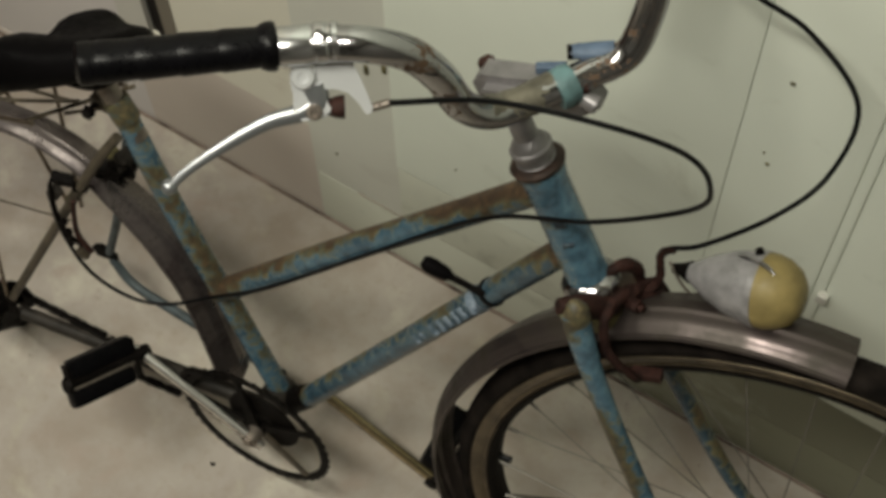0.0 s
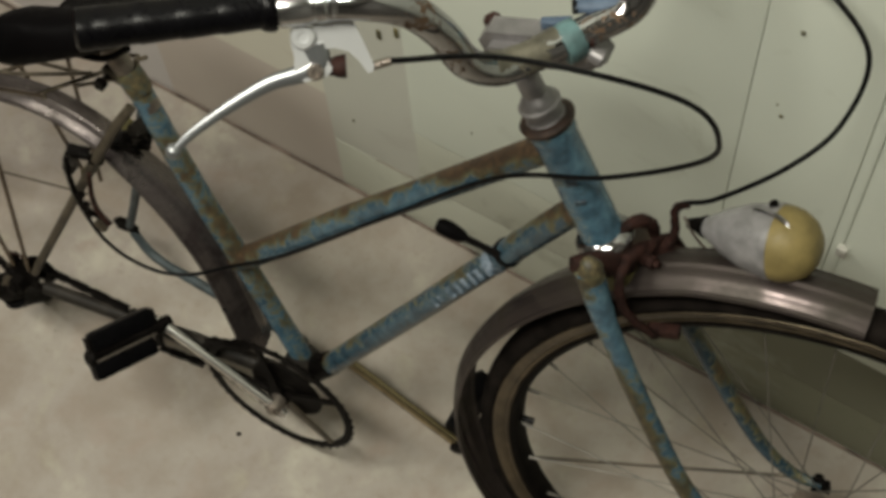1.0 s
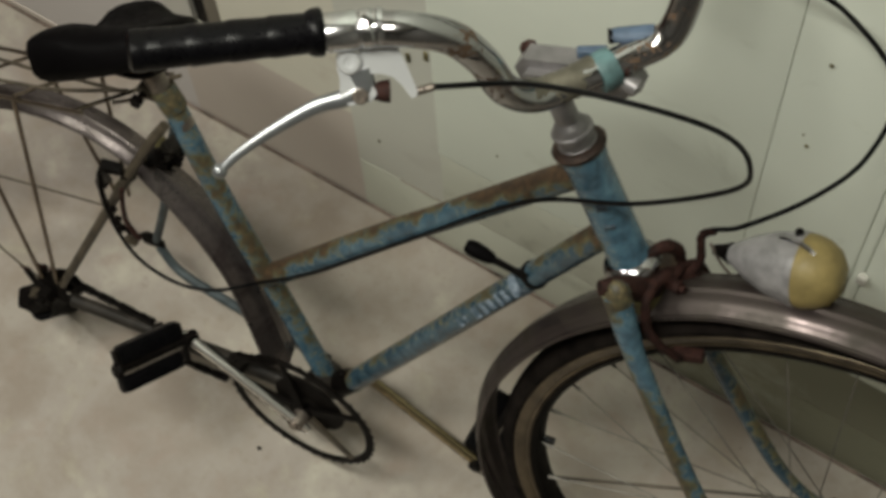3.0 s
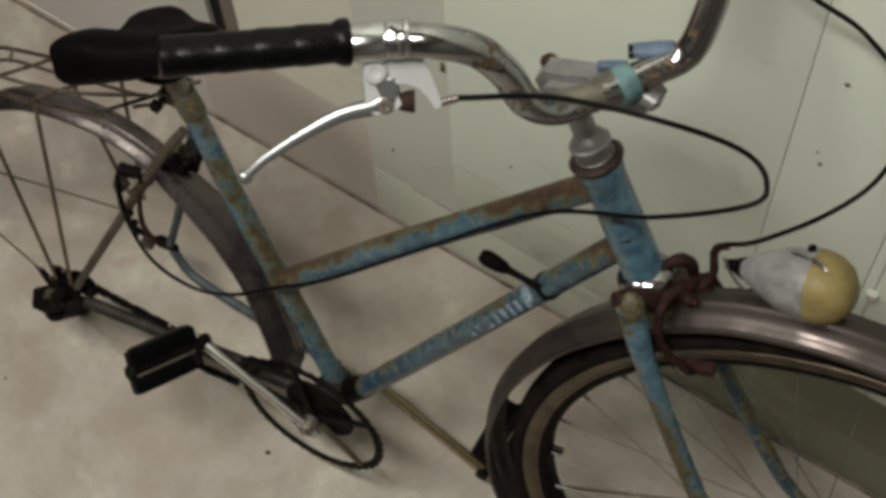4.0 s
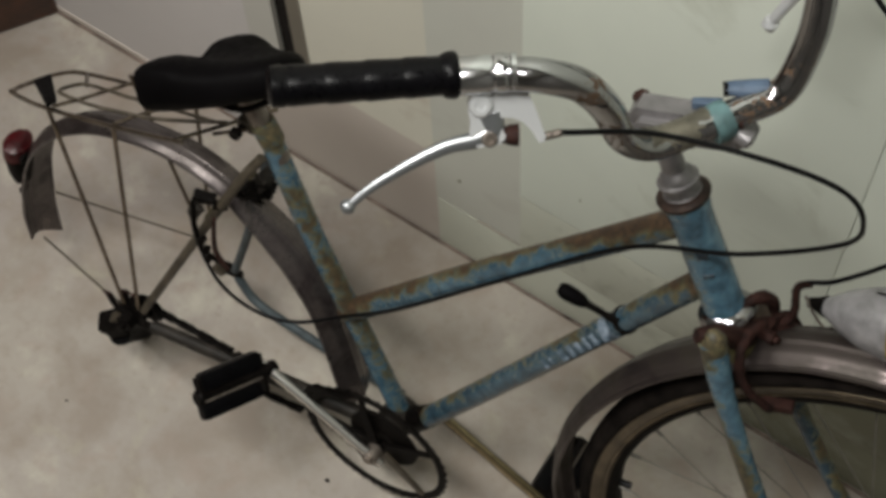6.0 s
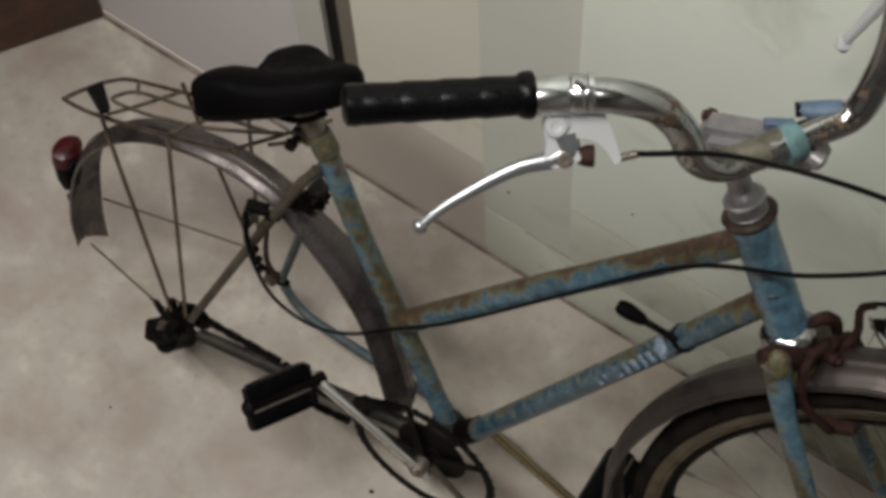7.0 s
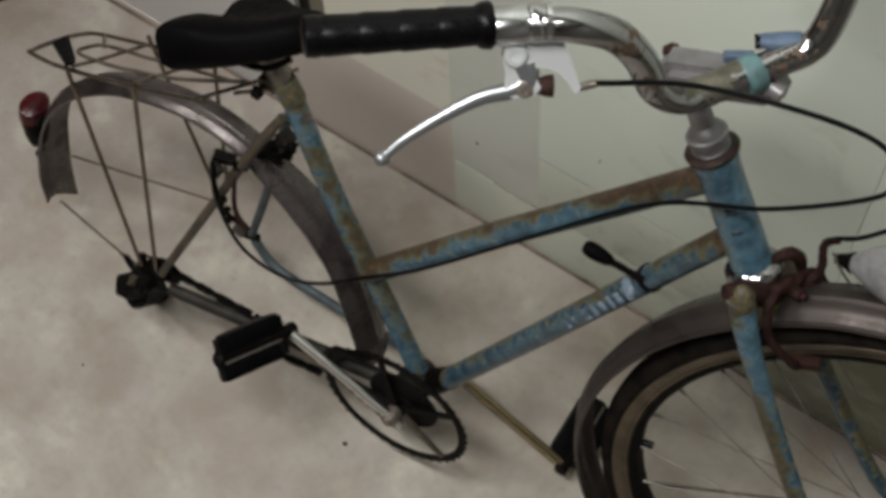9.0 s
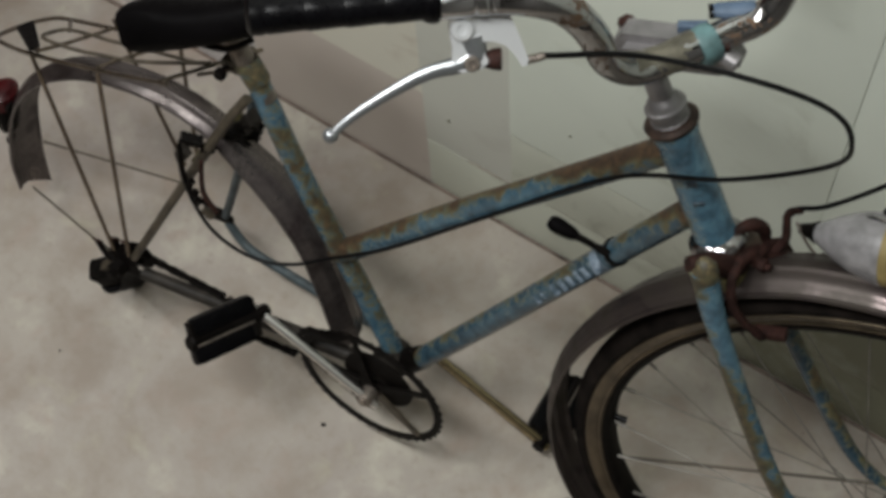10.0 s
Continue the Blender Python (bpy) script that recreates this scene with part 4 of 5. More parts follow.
lever = part("brake_lever", raised(prism(bmesh.new(), [(0.0087, 0.0135), (0.0256, 0.0139), (0.0279, 0.0092), (0.0342, -0.0045), (0.0401, -0.0201), (0.0391, -0.0232), (0.036, -0.0238), (0.0315, -0.0165), (0.0257, -0.0106), (0.0189, -0.0084), (0.0071, -0.0083), (0.0024, -0.0082), (0.0061, 0.0033)], PIV, LU, LV, LN, 0.010, 0.0), LN, 0.0026, 0.0034), ALU, bike, "cast aluminium brake lever on the handlebar")
part("lever_clamp", lathe(bmesh.new(), [(-0.010, 0.0105), (-0.010, 0.0116), (-0.007, 0.0120), (-0.006, 0.0112), (-0.004, 0.0112), (-0.003, 0.0121), (0.003, 0.0121), (0.004, 0.0112), (0.006, 0.0112), (0.007, 0.0119), (0.024, 0.0117), (0.025, 0.0105)], (0.3035, -0.1525, 0.7160), (-0.83, -0.52, 0.03), 24), SLEEVE, lever)
part("clamp_screw", lathe(bmesh.new(), [(0, 0), (0, 0.0035), (0.003, 0.0035), (0.004, 0)], (0.309, -0.1575, 0.7285), (0.35, -0.35, 0.85), 12), CHROME, lever)
TIP = PIV + LU * -0.0790 + LV * -0.0640
BLADE = [PIV + LN * 0.002 + LU * a + LV * c for a, c in ((-0.0790, -0.0640), (-0.0655, -0.0525), (-0.0430, -0.0385), (-0.0200, -0.0270), (-0.0020, -0.0225), (0.0080, -0.0170), (0.0060, -0.0060))]
blade_path = smooth_path([tuple(p) for p in BLADE], 6)
part("lever_blade", sweep(bmesh.new(), blade_path, [0.0026 + 0.0054 * (i / (len(blade_path) - 1)) ** 1.4 for i in range(len(blade_path))], 16, 0.62, LN), LEVER_GREY, lever)
part("lever_web", raised(prism(bmesh.new(), [(-0.0070, -0.004), (0.0111, -0.008), (0.0129, -0.0138), (0.0165, -0.0205), (0.0120, -0.0250), (0.0000, -0.0268), (-0.0060, -0.0230), (-0.0055, -0.0115)], PIV + LN * 0.002, LU, LV, LN, 0.0060, 0.0), LN, 0.0022, 0.0030), ALU, lever)
part("lever_ball", lathe(bmesh.new(), [(-0.0050, 0), (-0.0042, 0.0028), (-0.0022, 0.0045), (0, 0.0050), (0.0022, 0.0045), (0.0042, 0.0028), (0.0050, 0)], TIP, (0, 0, 1), 16), LEVER_GREY, lever)
for a, b, r in ((0.0003, -0.0007, 0.0074), (0.0061, -0.0213, 0.0050)):
    part("lever_rivet", lathe(bmesh.new(), [(-0.006, 0), (-0.006, r), (0.0070, r), (0.0085, r * 0.8), (0.0085, r * 0.45), (0.0072, r * 0.35), (0.0072, 0)], PIV + LU * a + LV * b, LN, 18), ALU if r > 0.006 else CHROME_DULL, lever)
part("adjuster", curve_tube([tuple(PIV + LU * a + LV * -0.0200) for a in (0.0085, 0.0150, 0.0190, 0.0240)], [0.0045, 0.0050, 0.0065, 0.0070], 10), RUST, lever)
part("cable_end", tube(PIV + LU * 0.0375 + LV * -0.0215, PIV + LU * 0.050 + LV * -0.0185, 0.0026), CHROME_DULL, lever)
far = part("brake_lever", curve_tube([(0.424, 0.050, 0.692), (0.412, 0.062, 0.664), (0.396, 0.062, 0.634), (0.383, 0.060, 0.612)], [0.009, 0.006, 0.0045, 0.004], 10), ALU, bike, "cast aluminium brake lever by the wall")
part("lever_ball", lathe(bmesh.new(), [(-0.0065, 0), (-0.0055, 0.0035), (0, 0.0065), (0.0055, 0.0035), (0.0065, 0)], (0.381, 0.060, 0.608), (0, 0, 1), 14), ALU, far)

# tape and bracket on the bar
TL, TR = Vector((0.3742, 0.0031, 0.5938)), Vector((0.4000, 0.0158, 0.5936))
tape = part("bar_tape", corrode(sweep(bmesh.new(), [TL, TL.lerp(TR, 0.33), TL.lerp(TR, 0.66), TR], [0.0058, 0.0066, 0.0070, 0.0068], 14, 0.7, (0, 0, 1)), 0.0004, 8), BLUE_TAPE, bike, "torn blue tape wound on the handlebar")
part("tape_end", corrode(sweep(bmesh.new(), [TL - (TR - TL) * 0.06, TL + (TR - TL) * 0.06], 0.0062, 12, 0.7, (0, 0, 1)), 0.0003, 9), DARK_STEEL, tape)
part("tape_tail", corrode(box(bmesh.new(), -0.0100, 0.0100, -0.0035, 0.0035, -0.0026, 0.0026, 0.0010, Matrix.Translation((0.3657, -0.0087, 0.5874)) @ pose(0, 0, 0, 0, 3, 24)), 0.0004, 21), BLUE_TAPE, tape)
part("tape_band", corrode(sweep(bmesh.new(), [(0.3732, -0.0200, 0.5787), (0.3752, -0.0170, 0.5792), (0.3790, -0.0120, 0.5798), (0.3815, -0.0087, 0.5803)], [0.0136, 0.0144, 0.0142, 0.0134], 18), 0.0004, 15), TEAL_TAPE, tape, "teal tape band")
part("bracket_nut", lathe(bmesh.new(), [(0, 0), (0, 0.0062), (0.010, 0.0068), (0.012, 0.0045), (0.012, 0)], (0.3890, -0.0120, 0.5715), (0.7, 0.0, -0.3), 12), STEM_GREY, tape)
part("bracket_screw", tube((0.3860, -0.0125, 0.5815), (0.3930, -0.0100, 0.5805), 0.0045), RUST, tape)

# cables
part("rear_brake_cable", curve_tube([tuple(PIV + LU * 0.050 + LV * -0.0185), (0.376, -0.10, 0.646), (0.443, -0.08, 0.630), (0.483, -0.06, 0.601), (0.494, -0.05, 0.567), (0.477, -0.04, 0.527), (0.397, -0.03, 0.469), (0.298, -0.016, 0.415), (0.17, -0.0145, 0.3105), (0.05, -0.0155, 0.212), (-0.020, -0.021, 0.170), (-0.065, -0.035, 0.154), (-0.104, -0.045, 0.158), (-0.139, -0.050, 0.189), (-0.151, -0.050, 0.250), (-0.143, -0.048, 0.302)], 0.0019, 8, 8), CABLE, bike, "black brake cable looping from the lever")
part("front_brake_cable", curve_tube([(0.425, 0.036, 0.380), (0.450, 0.038, 0.393), (0.499, 0.05, 0.433), (0.529, 0.075, 0.463), (0.541, 0.092, 0.520), (0.508, 0.085, 0.582), (0.470, 0.070, 0.622), (0.440, 0.055, 0.680)], 0.0020, 8, 8), CABLE, bike, "black front brake cable")

# gear shifter on the down tube
sh = part("gear_shifter", lathe(bmesh.new(), [(-0.003, 0.0110), (-0.003, 0.0124), (-0.001, 0.0128), (0.002, 0.0126), (0.003, 0.0110)], (0.2815, 0, 0.3002), (0.648, 0, 0.761), 20), DARK_STEEL, bike, "black gear shifter on the down tube")
part("lever_arm", curve_tube([(0.2800, -0.0110, 0.3090), (0.2680, -0.0130, 0.3165), (0.2520, -0.0152, 0.3250)], [0.0034, 0.0029, 0.0034], 8), DARK_STEEL, sh)
part("knob", sweep(bmesh.new(), smooth_path([(0.2545, -0.0150, 0.3238), (0.2430, -0.0160, 0.3294), (0.2310, -0.0170, 0.3352)], 5), [0.0040, 0.0052, 0.0058, 0.0062, 0.0065, 0.0068, 0.0070, 0.0070, 0.0068, 0.0060, 0.0040], 12), VINYL, sh)

# decal bars, set along the down tube and on the head tube
decal = part("decal", sweep(bmesh.new(), [(0.2645, 0, 0.2800), (0.2735, 0, 0.2907)], 0.01160, 20), DECAL, bike, "worn pale lettering decal on the down tube")
DT, DS = Vector((0.648, 0, 0.761)), Vector((-0.236, -0.95, 0.20))
DS = (DS - DT * DS.dot(DT)).normalized()
DB = DT.cross(DS)
for along, wide, tall in ((0.000, 0.006, 0.009), (0.010, 0.0045, 0.006), (0.026, 0.009, 0.011), (0.038, 0.007, 0.012), (0.049, 0.008, 0.010), (0.060, 0.006, 0.012), (0.070, 0.009, 0.011), (0.082, 0.0075, 0.012)):
    p = Vector((0.203, 0, 0.2045)) + DT * along * 1.2
    bm = prism(bmesh.new(), [(-wide * 0.42, -tall / 2), (wide * 0.42, -tall / 2), (wide * 0.42 + 0.002, tall / 2), (-wide * 0.42 + 0.002, tall / 2)], p + DS * 0.0114, DT, DB, DS, 0.0012)
    part("letter_bar", bm, DECAL, decal)
for a, z, h in ((0.374, 0.443, 0.010), (0.379, 0.424, 0.007)):
    part("head_bar", box(bmesh.new(), -0.0012, 0.0012, -0.004, 0.004, -h / 2, h / 2, 0.0005, Matrix.Translation((a - 0.0130, -0.0145, z - 0.012)) @ pose(0, 0, 0, 0, -15, 118)), DARK_DECAL, decal)

# cranks, chainring, pedals
part("bottom_axle", tube((0.0, -0.060, 0.0), (0.016, 0.036, -0.026), 0.0055), DARK_STEEL, bike)
ring = part("chainring", torus_arc(bmesh.new(), (0, -0.045, 0), (1, 0, 0), (0, 0, 1), [(0.0755, -0.0014), (0.083, -0.0014), (0.083, 0.0014), (0.0755, 0.0014)], 0, 360, 84, True), DARK_STEEL, bike, "dark toothed chainring with a worn steel centre")
bm = bmesh.new()
for k in range(42):
    a = 2 * math.pi * k / 42
    c, s = math.cos(a), math.sin(a)
    prism(bm, [(0.0815, -0.0034), (0.0852, -0.0014), (0.0852, 0.0014), (0.0815, 0.0034)], (0, -0.045, 0), (c, 0, s), (-s, 0, c), (0, 1, 0), 0.0026)
part("teeth", bm, DARK_STEEL, ring)
part("plate", lathe(bmesh.new(), [(-0.001, 0.010), (-0.001, 0.040), (0.001, 0.040), (0.001, 0.010)], (0.010, -0.041, 0.012), (0, 1, 0), 32), DARK_STEEL, ring)
for k in range(4):
    a = radians((20, 92, 164, 308)[k])
    c, s = math.cos(a), math.sin(a)
    part("ring_arm", prism(bmesh.new(), [(0.012, -0.006), (0.077, -0.0035), (0.077, 0.0035), (0.012, 0.006)], (0, -0.0455, 0), (c, 0, s), (-s, 0, c), (0, 1, 0), 0.0034, 0.0008), STAY_GRIME if k == 3 else DARK_STEEL, ring)
for s in (-1, 1):
    if s < 0:
        a, b = Vector((0.004, -0.060, 0.002)), Vector((-0.098, -0.064, 0.095))
        out, across = Vector((-0.022, -0.074, 0.029)), Vector((0.46, 0, -0.88))
    else:
        a, b = Vector((0.0, 0.034, -0.012)), Vector((0.139, 0.036, -0.128))
        out, across = Vector((0.0, 1.0, 0.05)), Vector((0.8, 0, -0.6))
    d = (b - a).normalized()
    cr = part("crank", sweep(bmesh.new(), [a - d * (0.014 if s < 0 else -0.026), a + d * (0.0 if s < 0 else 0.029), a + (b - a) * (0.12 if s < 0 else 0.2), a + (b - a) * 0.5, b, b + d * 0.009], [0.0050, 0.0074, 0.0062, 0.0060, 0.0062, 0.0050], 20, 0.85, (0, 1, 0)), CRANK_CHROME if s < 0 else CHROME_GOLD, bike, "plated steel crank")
    part("axle_nut", lathe(bmesh.new(), [(x, r * (1.0 if s < 0 else 0.55)) for x, r in ((-0.010, 0.0), (-0.010, 0.0085), (0.002, 0.0095), (0.005, 0.0088), (0.005, 0.005), (0.008, 0.005), (0.008, 0))], a if s < 0 else a + d * 0.028, (0, s, 0), 12), CHROME_DULL if s < 0 else DARK_STEEL, cr)
    pm = oriented(across, out, b)
    o = out.normalized()
    ped = part("pedal", lathe(bmesh.new(), [(-0.008, 0.0), (-0.008, 0.007), (0.004, 0.008), (0.010, 0.0065), (0.080, 0.0065), (0.084, 0.009), (0.087, 0.007), (0.087, 0)], b, o, 14), DARK_STEEL, bike, "black rubber block pedal")
    for q in (-1, 1):
        part("pedal_block", box(bmesh.new(), q * 0.0142 - 0.0092, q * 0.0142 + 0.0092, 0.012 + 0.003 * q, 0.083 + 0.003 * q, -0.0070, 0.0070, 0.0060, pm), RUBBER, ped)
    for yy in (0.0085, 0.0815):
        part("pedal_plate", box(bmesh.new(), -0.020, 0.020, yy - 0.0012, yy + 0.0012, -0.006, 0.006, 0.0005, pm), DARK_STEEL, ped)
    for q, h in ((1, 1), (1, -1)):
        part("pedal_rod", tube(pm @ Vector((q * 0.0034, 0.014, h * 0.0080)), pm @ Vector((q * 0.0034, 0.082, h * 0.0080)), 0.0011), CHROME_DULL, ped)

# chain: plates of alternate width along both runs
COG = Vector((DROP.x + 0.012, -0.045, DROP.z))
bm = bmesh.new()
def chain_run(p, q):
    n = int((q - p).length / 0.0127)
    d = (q - p).normalized()
    up = d.cross(Vector((0, 1, 0)))
    for i in range(n):
        c = p + d * (0.0127 * (i + 0.5))
        prism(bm, [(x, z * 0.62) for x, z in ((-0.0086, -0.0020), (-0.0040, -0.0034), (-0.0028, -0.0016), (0.0028, -0.0016), (0.0040, -0.0034), (0.0086, -0.0020), (0.0086, 0.0020), (0.0040, 0.0034), (0.0028, 0.0016), (-0.0028, 0.0016), (-0.0040, 0.0034), (-0.0086, 0.0020))], c, d, up, (0, 1, 0), 0.0046)
        for o in ((-0.0032, 0.0032) if i % 2 else (-0.0024, 0.0024)):
            prism(bm, [(x, z * 0.62) for x, z in ((-0.0088, -0.0022), (-0.0065, -0.0042), (0, -0.0030), (0.0065, -0.0042), (0.0088, -0.0022), (0.0088, 0.0022), (0.0065, 0.0042), (0, 0.0030), (-0.0065, 0.0042), (-0.0088, 0.0022))], c + Vector((0, o, 0)), d, up, (0, 1, 0), 0.0011)
UPPER = [Vector((-0.2665, -0.0458, 0.0845)), Vector((-0.158, -0.047, 0.0650)), Vector((-0.090, -0.045, 0.042))]
SLACK = [Vector(p) for p in ((-0.082, -0.046, 0.028), (-0.080, -0.046, 0.040), (-0.071, -0.046, 0.055), (-0.058, -0.046, 0.066), (-0.042, -0.046, 0.068), (-0.024, -0.046, 0.070), (-0.008, -0.045, 0.080))]
LOWER = [Vector((-0.140, -0.048, 0.012)), Vector((-0.086, -0.048, 0.011))]
for line in (UPPER, SLACK, LOWER):
    for p, q in zip(line, line[1:]):
        chain_run(p, q)
tagged(part("chain", bm, DARK_STEEL, bike, "oily dark chain"), kind="stuff")
part("sprocket", lathe(bmesh.new(), [(-0.004, 0.008), (-0.004, 0.016), (-0.001, 0.019), (0.001, 0.019), (0.004, 0.016), (0.004, 0.008)], COG, (0, 1, 0), 20), DARK_STEEL, bike)

# bare rear axle parts and the black block under the dropout
axle = part("rear_axle", tube((DROP.x, -0.082, DROP.z), (DROP.x, -0.040, DROP.z), 0.0048), DARK_STEEL, bike)
for y in (-0.070, -0.050):
    part("axle_nut", lathe(bmesh.new(), [(-0.006, 0), (-0.006, 0.011), (0.006, 0.011), (0.006, 0)], (DROP.x, y, DROP.z), (0, 1, 0), 6), DARK_STEEL, axle)
for eye, foot_at, r in (((-0.3056, -0.0629, 0.1082), (-0.2920, -0.0640, 0.0860), 0.0042), ((-0.2910, -0.0528, 0.1071), (-0.2860, -0.0600, 0.0850), 0.0056), ((-0.2787, -0.0520, 0.1058), (-0.2800, -0.0580, 0.0850), 0.0050)):
    part("stay_tab", corrode(curve_tube([eye, tuple((Vector(eye) + Vector(foot_at)) / 2 + Vector((-0.002, 0, 0))), foot_at], [r * 0.7, r, r * 1.2], 8), 0.0005, int(r * 1e5)), DARK_STEEL, axle)
    part("stay_eye", torus_arc(bmesh.new(), eye, (1, 0, 0), (0, -0.5, 0.87), [(0.0032, -0.0012), (0.0060, -0.0012), (0.0060, 0.0012), (0.0032, 0.0012)], 0, 360, 16, True), RUST, axle)
block = part("axle_block", corrode(box(bmesh.new(), -0.0120, 0.0120, -0.011, 0.011, -0.0135, 0.0135, 0.003, Matrix.Translation((-0.3060, -0.0705, 0.0650)) @ pose(0, 0, 0, 16, -18, 28)), 0.0008, 64), DARK_STEEL, bike, "black block on the bare rear axle")
part("block_cap", corrode(box(bmesh.new(), -0.009, 0.009, -0.006, 0.006, -0.010, 0.010, 0.002, Matrix.Translation((-0.2920, -0.0690, 0.0760)) @ pose(0, 0, 0, 10, -24, 10)), 0.0006, 65), STAY_GRIME, block)
part("block_foot", tube((-0.306, -0.071, 0.045), (-0.3665, 0.003, -0.0605), 0.011), VINYL, block)

# rear brake caliper
rc = part("rear_brake", curve_tube([(-0.141, -0.047, 0.306), (-0.147, -0.050, 0.272), (-0.146, -0.050, 0.240), (-0.130, -0.050, 0.226)], [0.0022, 0.0030, 0.0026, 0.0022], 10), DARK_STEEL, bike, "dark rear brake caliper")
part("brake_arm", curve_tube([(-0.119, -0.048, 0.292), (-0.127, -0.050, 0.262), (-0.130, -0.050, 0.240), (-0.122, -0.050, 0.222)], [0.0022, 0.0024, 0.0028, 0.003], 8), RUST, rc)
part("brake_bolt", lathe(bmesh.new(), [(0, 0), (0, 0.008), (0.008, 0.008), (0.008, 0.005), (0.022, 0.005), (0.022, 0.0075), (0.030, 0.0075), (0.030, 0)], (-0.122, -0.006, 0.288), (0.85, 0.1, 0.5), 10), DARK_STEEL, rc)
for c, d, turn in (((-0.110, -0.004, 0.292), (0.012, 0.008, 0.010), 20), ((-0.094, 0.002, 0.306), (0.008, 0.010, 0.012), -15), ((-0.112, 0.014, 0.270), (0.010, 0.006, 0.007), 35), ((-0.098, 0.010, 0.286), (0.006, 0.008, 0.008), 5), ((-0.136, -0.036, 0.303), (0.012, 0.006, 0.007), 25), ((-0.147, -0.042, 0.286), (0.006, 0.005, 0.010), -30), ((-0.126, -0.030, 0.290), (0.007, 0.006, 0.006), 50)):
    part("caliper_block", corrode(box(bmesh.new(), -d[0] * 0.85, d[0] * 0.85, -d[1] * 0.8, d[1] * 0.8, -d[2] * 0.85, d[2] * 0.85, 0.002, Matrix.Translation(c) @ pose(0, 0, 0, turn, 28, turn)), 0.0010, turn + 90), DARK_STEEL if turn > 0 else CHAIN_STAY, rc)
part("return_spring", curve_tube([(-0.104, -0.012, 0.300), (-0.096, -0.012, 0.310), (-0.088, -0.004, 0.306), (-0.086, 0.004, 0.292)], 0.0014, 8), DARK_STEEL, rc)
part("cable_clamp", lathe(bmesh.new(), [(0, 0), (0, 0.0046), (0.010, 0.0046), (0.012, 0.003), (0.012, 0)], (-0.132, -0.055, 0.226), (0.4, 0.2, -0.9), 8), STAY_GRIME, rc)
for y, z in ((-0.052, 0.262), (-0.052, 0.248), (-0.052, 0.236)):
    part("brake_nut", lathe(bmesh.new(), [(0, 0), (0, 0.0040), (0.006, 0.0040), (0.006, 0)], (-0.137, y, z), (0.2, -1, 0.2), 6), DARK_STEEL, rc)

# carrier over the rear fender
rack = part("rear_rack", curve_tube([(-0.120, -0.052, 0.395), (-0.205, -0.053, 0.383), (-0.291, -0.053, 0.374), (-0.330, -0.052, 0.377), (-0.3385, -0.044, 0.3705), (-0.349, -0.022, 0.355), (-0.3635, 0.0146, 0.3286), (-0.367, 0.0400, 0.311), (-0.3600, 0.0500, 0.305), (-0.335, 0.0560, 0.302), (-0.300, 0.0590, 0.303), (-0.205, 0.055, 0.322), (-0.110, 0.050, 0.350)], 0.0022, 8, 6), RACK_WIRE, bike, "thin bronzed wire luggage rack")
for pts in ([(-0.3538, 0.0537, 0.3035), (-0.3155, 0.0185, 0.3305)],
            [(-0.2771, -0.0525, 0.3805), (-0.2778, -0.0228, 0.3624), (-0.2868, 0.0124, 0.3377), (-0.2983, 0.0586, 0.3054)],
            [(-0.1979, -0.0550, 0.3905), (-0.2037, -0.0299, 0.3736), (-0.2100, 0.0014, 0.3518), (-0.214, 0.054, 0.320)],
            [(-0.129, -0.052, 0.395), (-0.100, 0.050, 0.352)]):
    part("rack_bar", curve_tube(pts, 0.0020, 8), RACK_WIRE, rack)
for pts in ([(-0.2436, -0.0281, 0.3690), (-0.2753, -0.0263, 0.3650), (-0.3085, -0.0185, 0.3575), (-0.3190, 0.0047, 0.3410), (-0.3155, 0.0185, 0.3320), (-0.2856, 0.0190, 0.3345), (-0.2577, 0.0165, 0.3385), (-0.2348, 0.0200, 0.3370), (-0.150, 0.016, 0.3480)],
            [(-0.2436, -0.0281, 0.3690), (-0.180, -0.022, 0.3740), (-0.104, -0.010, 0.3880)]):
    part("spring_clip", curve_tube(pts, 0.0019, 8), STAY_GRIME, rack)
clip = bmesh.new()
corners = [Vector(p) for p in ((-0.3493, -0.0126, 0.3490), (-0.3605, 0.0161, 0.3292), (-0.2830, -0.0430, 0.3762), (-0.2730, -0.0620, 0.3900))]
lift = (corners[1] - corners[0]).cross(corners[3] - corners[0]).normalized()
lift = lift if lift.z > 0 else -lift
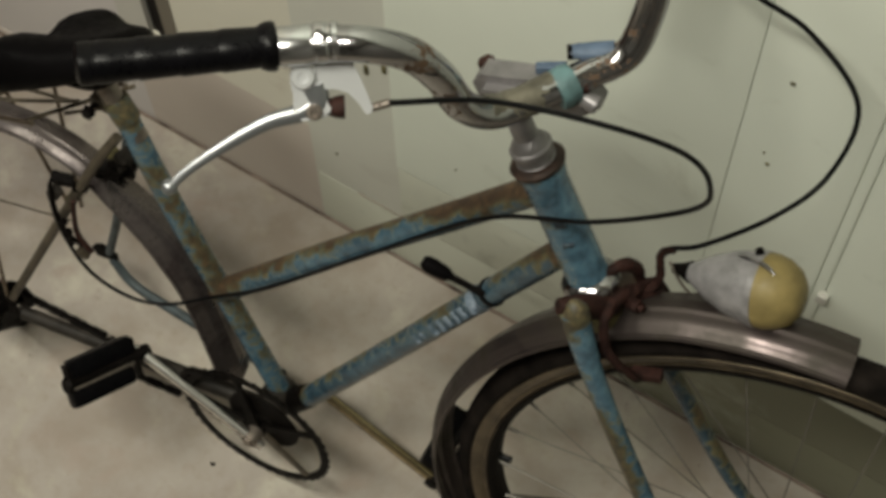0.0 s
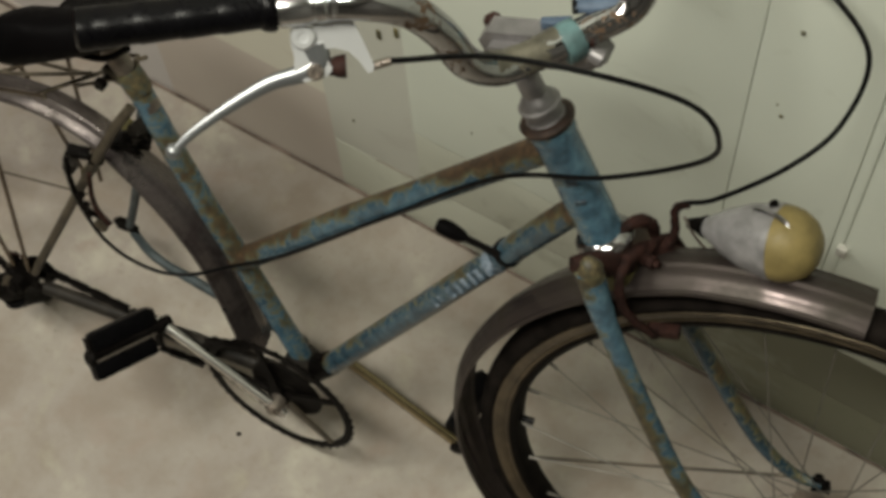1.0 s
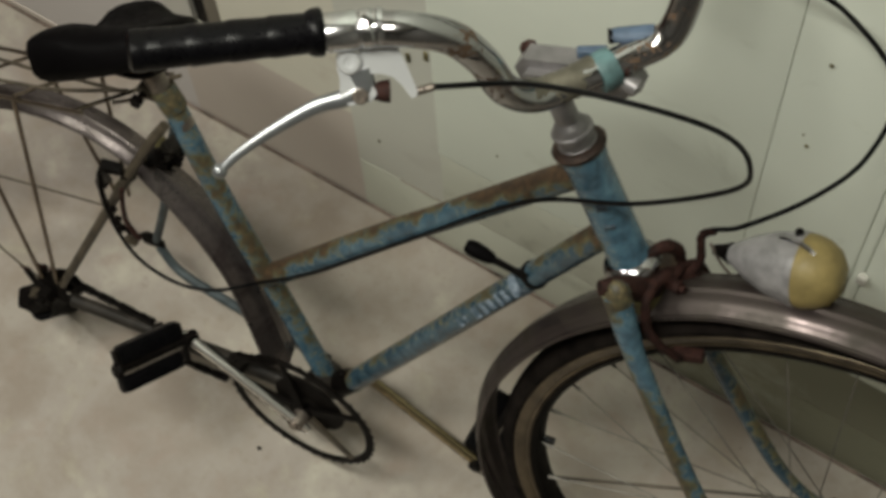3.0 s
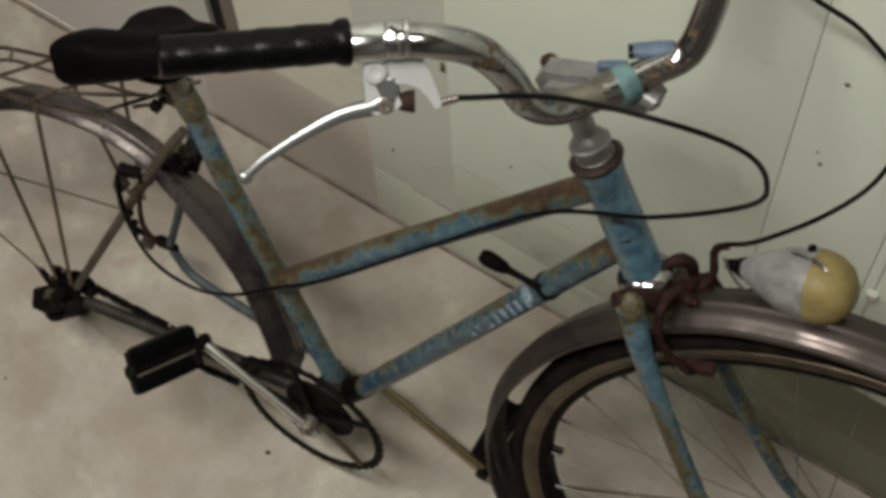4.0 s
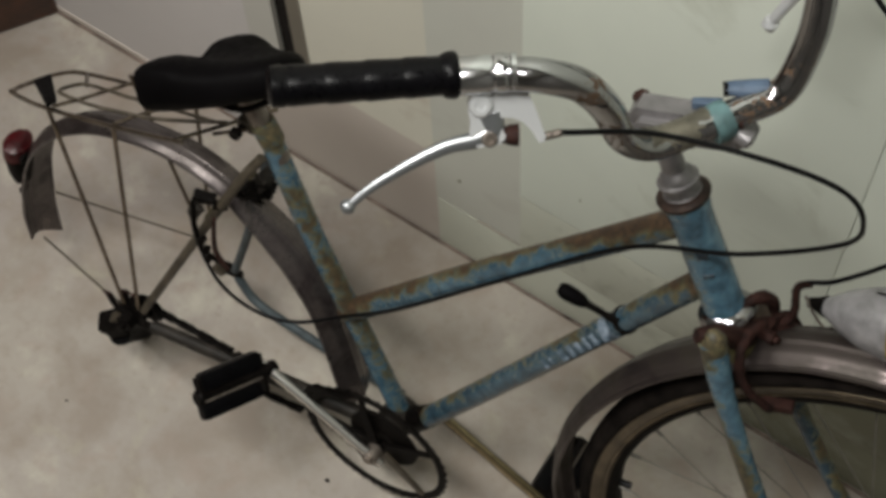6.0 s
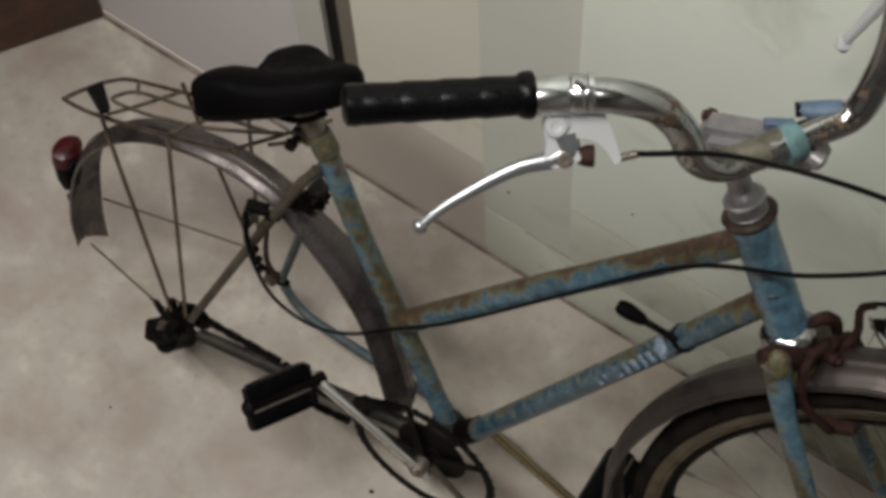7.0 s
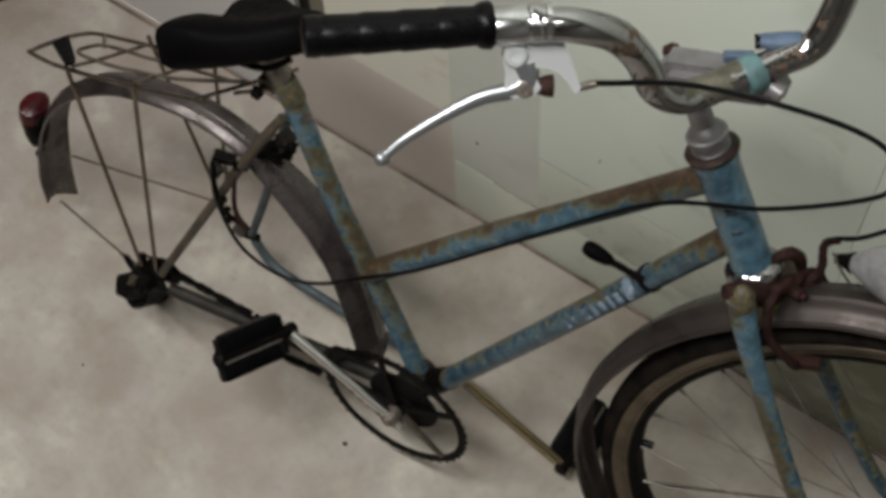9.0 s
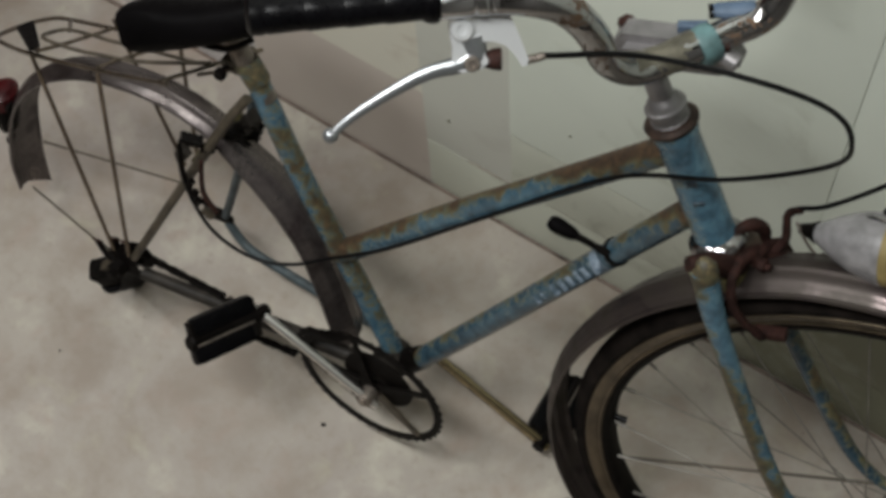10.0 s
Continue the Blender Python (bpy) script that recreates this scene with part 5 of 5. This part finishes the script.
low_v, high_v = [clip.verts.new(p - lift * 0.0012) for p in corners], [clip.verts.new(p + lift * 0.0024) for p in corners]
clip.faces.new(low_v)
clip.faces.new(high_v)
for q in range(4):
    clip.faces.new((low_v[q], low_v[(q + 1) % 4], high_v[(q + 1) % 4], high_v[q]))
part("rack_clip", clip, VINYL, rack, "black clip plate on the rack")
for x, z in ((-0.288, 0.370), (-0.205, 0.380)):
    for s in (-1, 1):
        zz = z if s < 0 else z - 0.045
        part("rack_strut", tube((x, s * 0.052, zz), (-0.278 + (0.014 if x > -0.25 else -0.006), s * 0.064, 0.105), 0.0022), RACK_WIRE, rack)
part("rack_stay", tube((-0.110, 0.048, 0.352), (-0.080, 0.014, 0.366), 0.0018), RACK_WIRE, rack)
part("rack_stay", tube((-0.104, -0.030, 0.392), (-0.082, -0.006, 0.384), 0.0018), RACK_WIRE, rack)

# fender stays
for s in (-1, 1):
    part("fender_stay", tube((-0.452 if s > 0 else -0.430, s * 0.026, 0.112 if s > 0 else 0.100), (-0.292, s * 0.064, 0.098 if s < 0 else 0.070), 0.0013, seg=8), STAY_GRIME, bike)
    f0 = HUB_F + (WX * math.cos(radians(196)) + WZ * math.sin(radians(196))) * 0.306 + WY * s * 0.028
    part("front_fender_stay", tube(f0, HUB_C + WY * s * 0.056, 0.0016, seg=8), STAY_GRIME, bike)

# rear reflector on the fender
refl = part("reflector", sweep(bmesh.new(), [(-0.433, -0.004, 0.226), (-0.438, -0.005, 0.207), (-0.446, -0.005, 0.184), (-0.450, -0.005, 0.168)], [0.0175, 0.0180, 0.0150, 0.0110], 18, 0.75, (1, 0, 0)), DARK_STEEL, bike, "rear lamp with a red lens on the fender")
part("red_lens", sweep(bmesh.new(), [(-0.4312, -0.004, 0.2325), (-0.4325, -0.004, 0.2275), (-0.4355, -0.0045, 0.2190), (-0.4375, -0.005, 0.2110)], [0.0100, 0.0182, 0.0187, 0.0187], 18, 0.75, (1, 0, 0)), RED, refl, "red plastic lens")
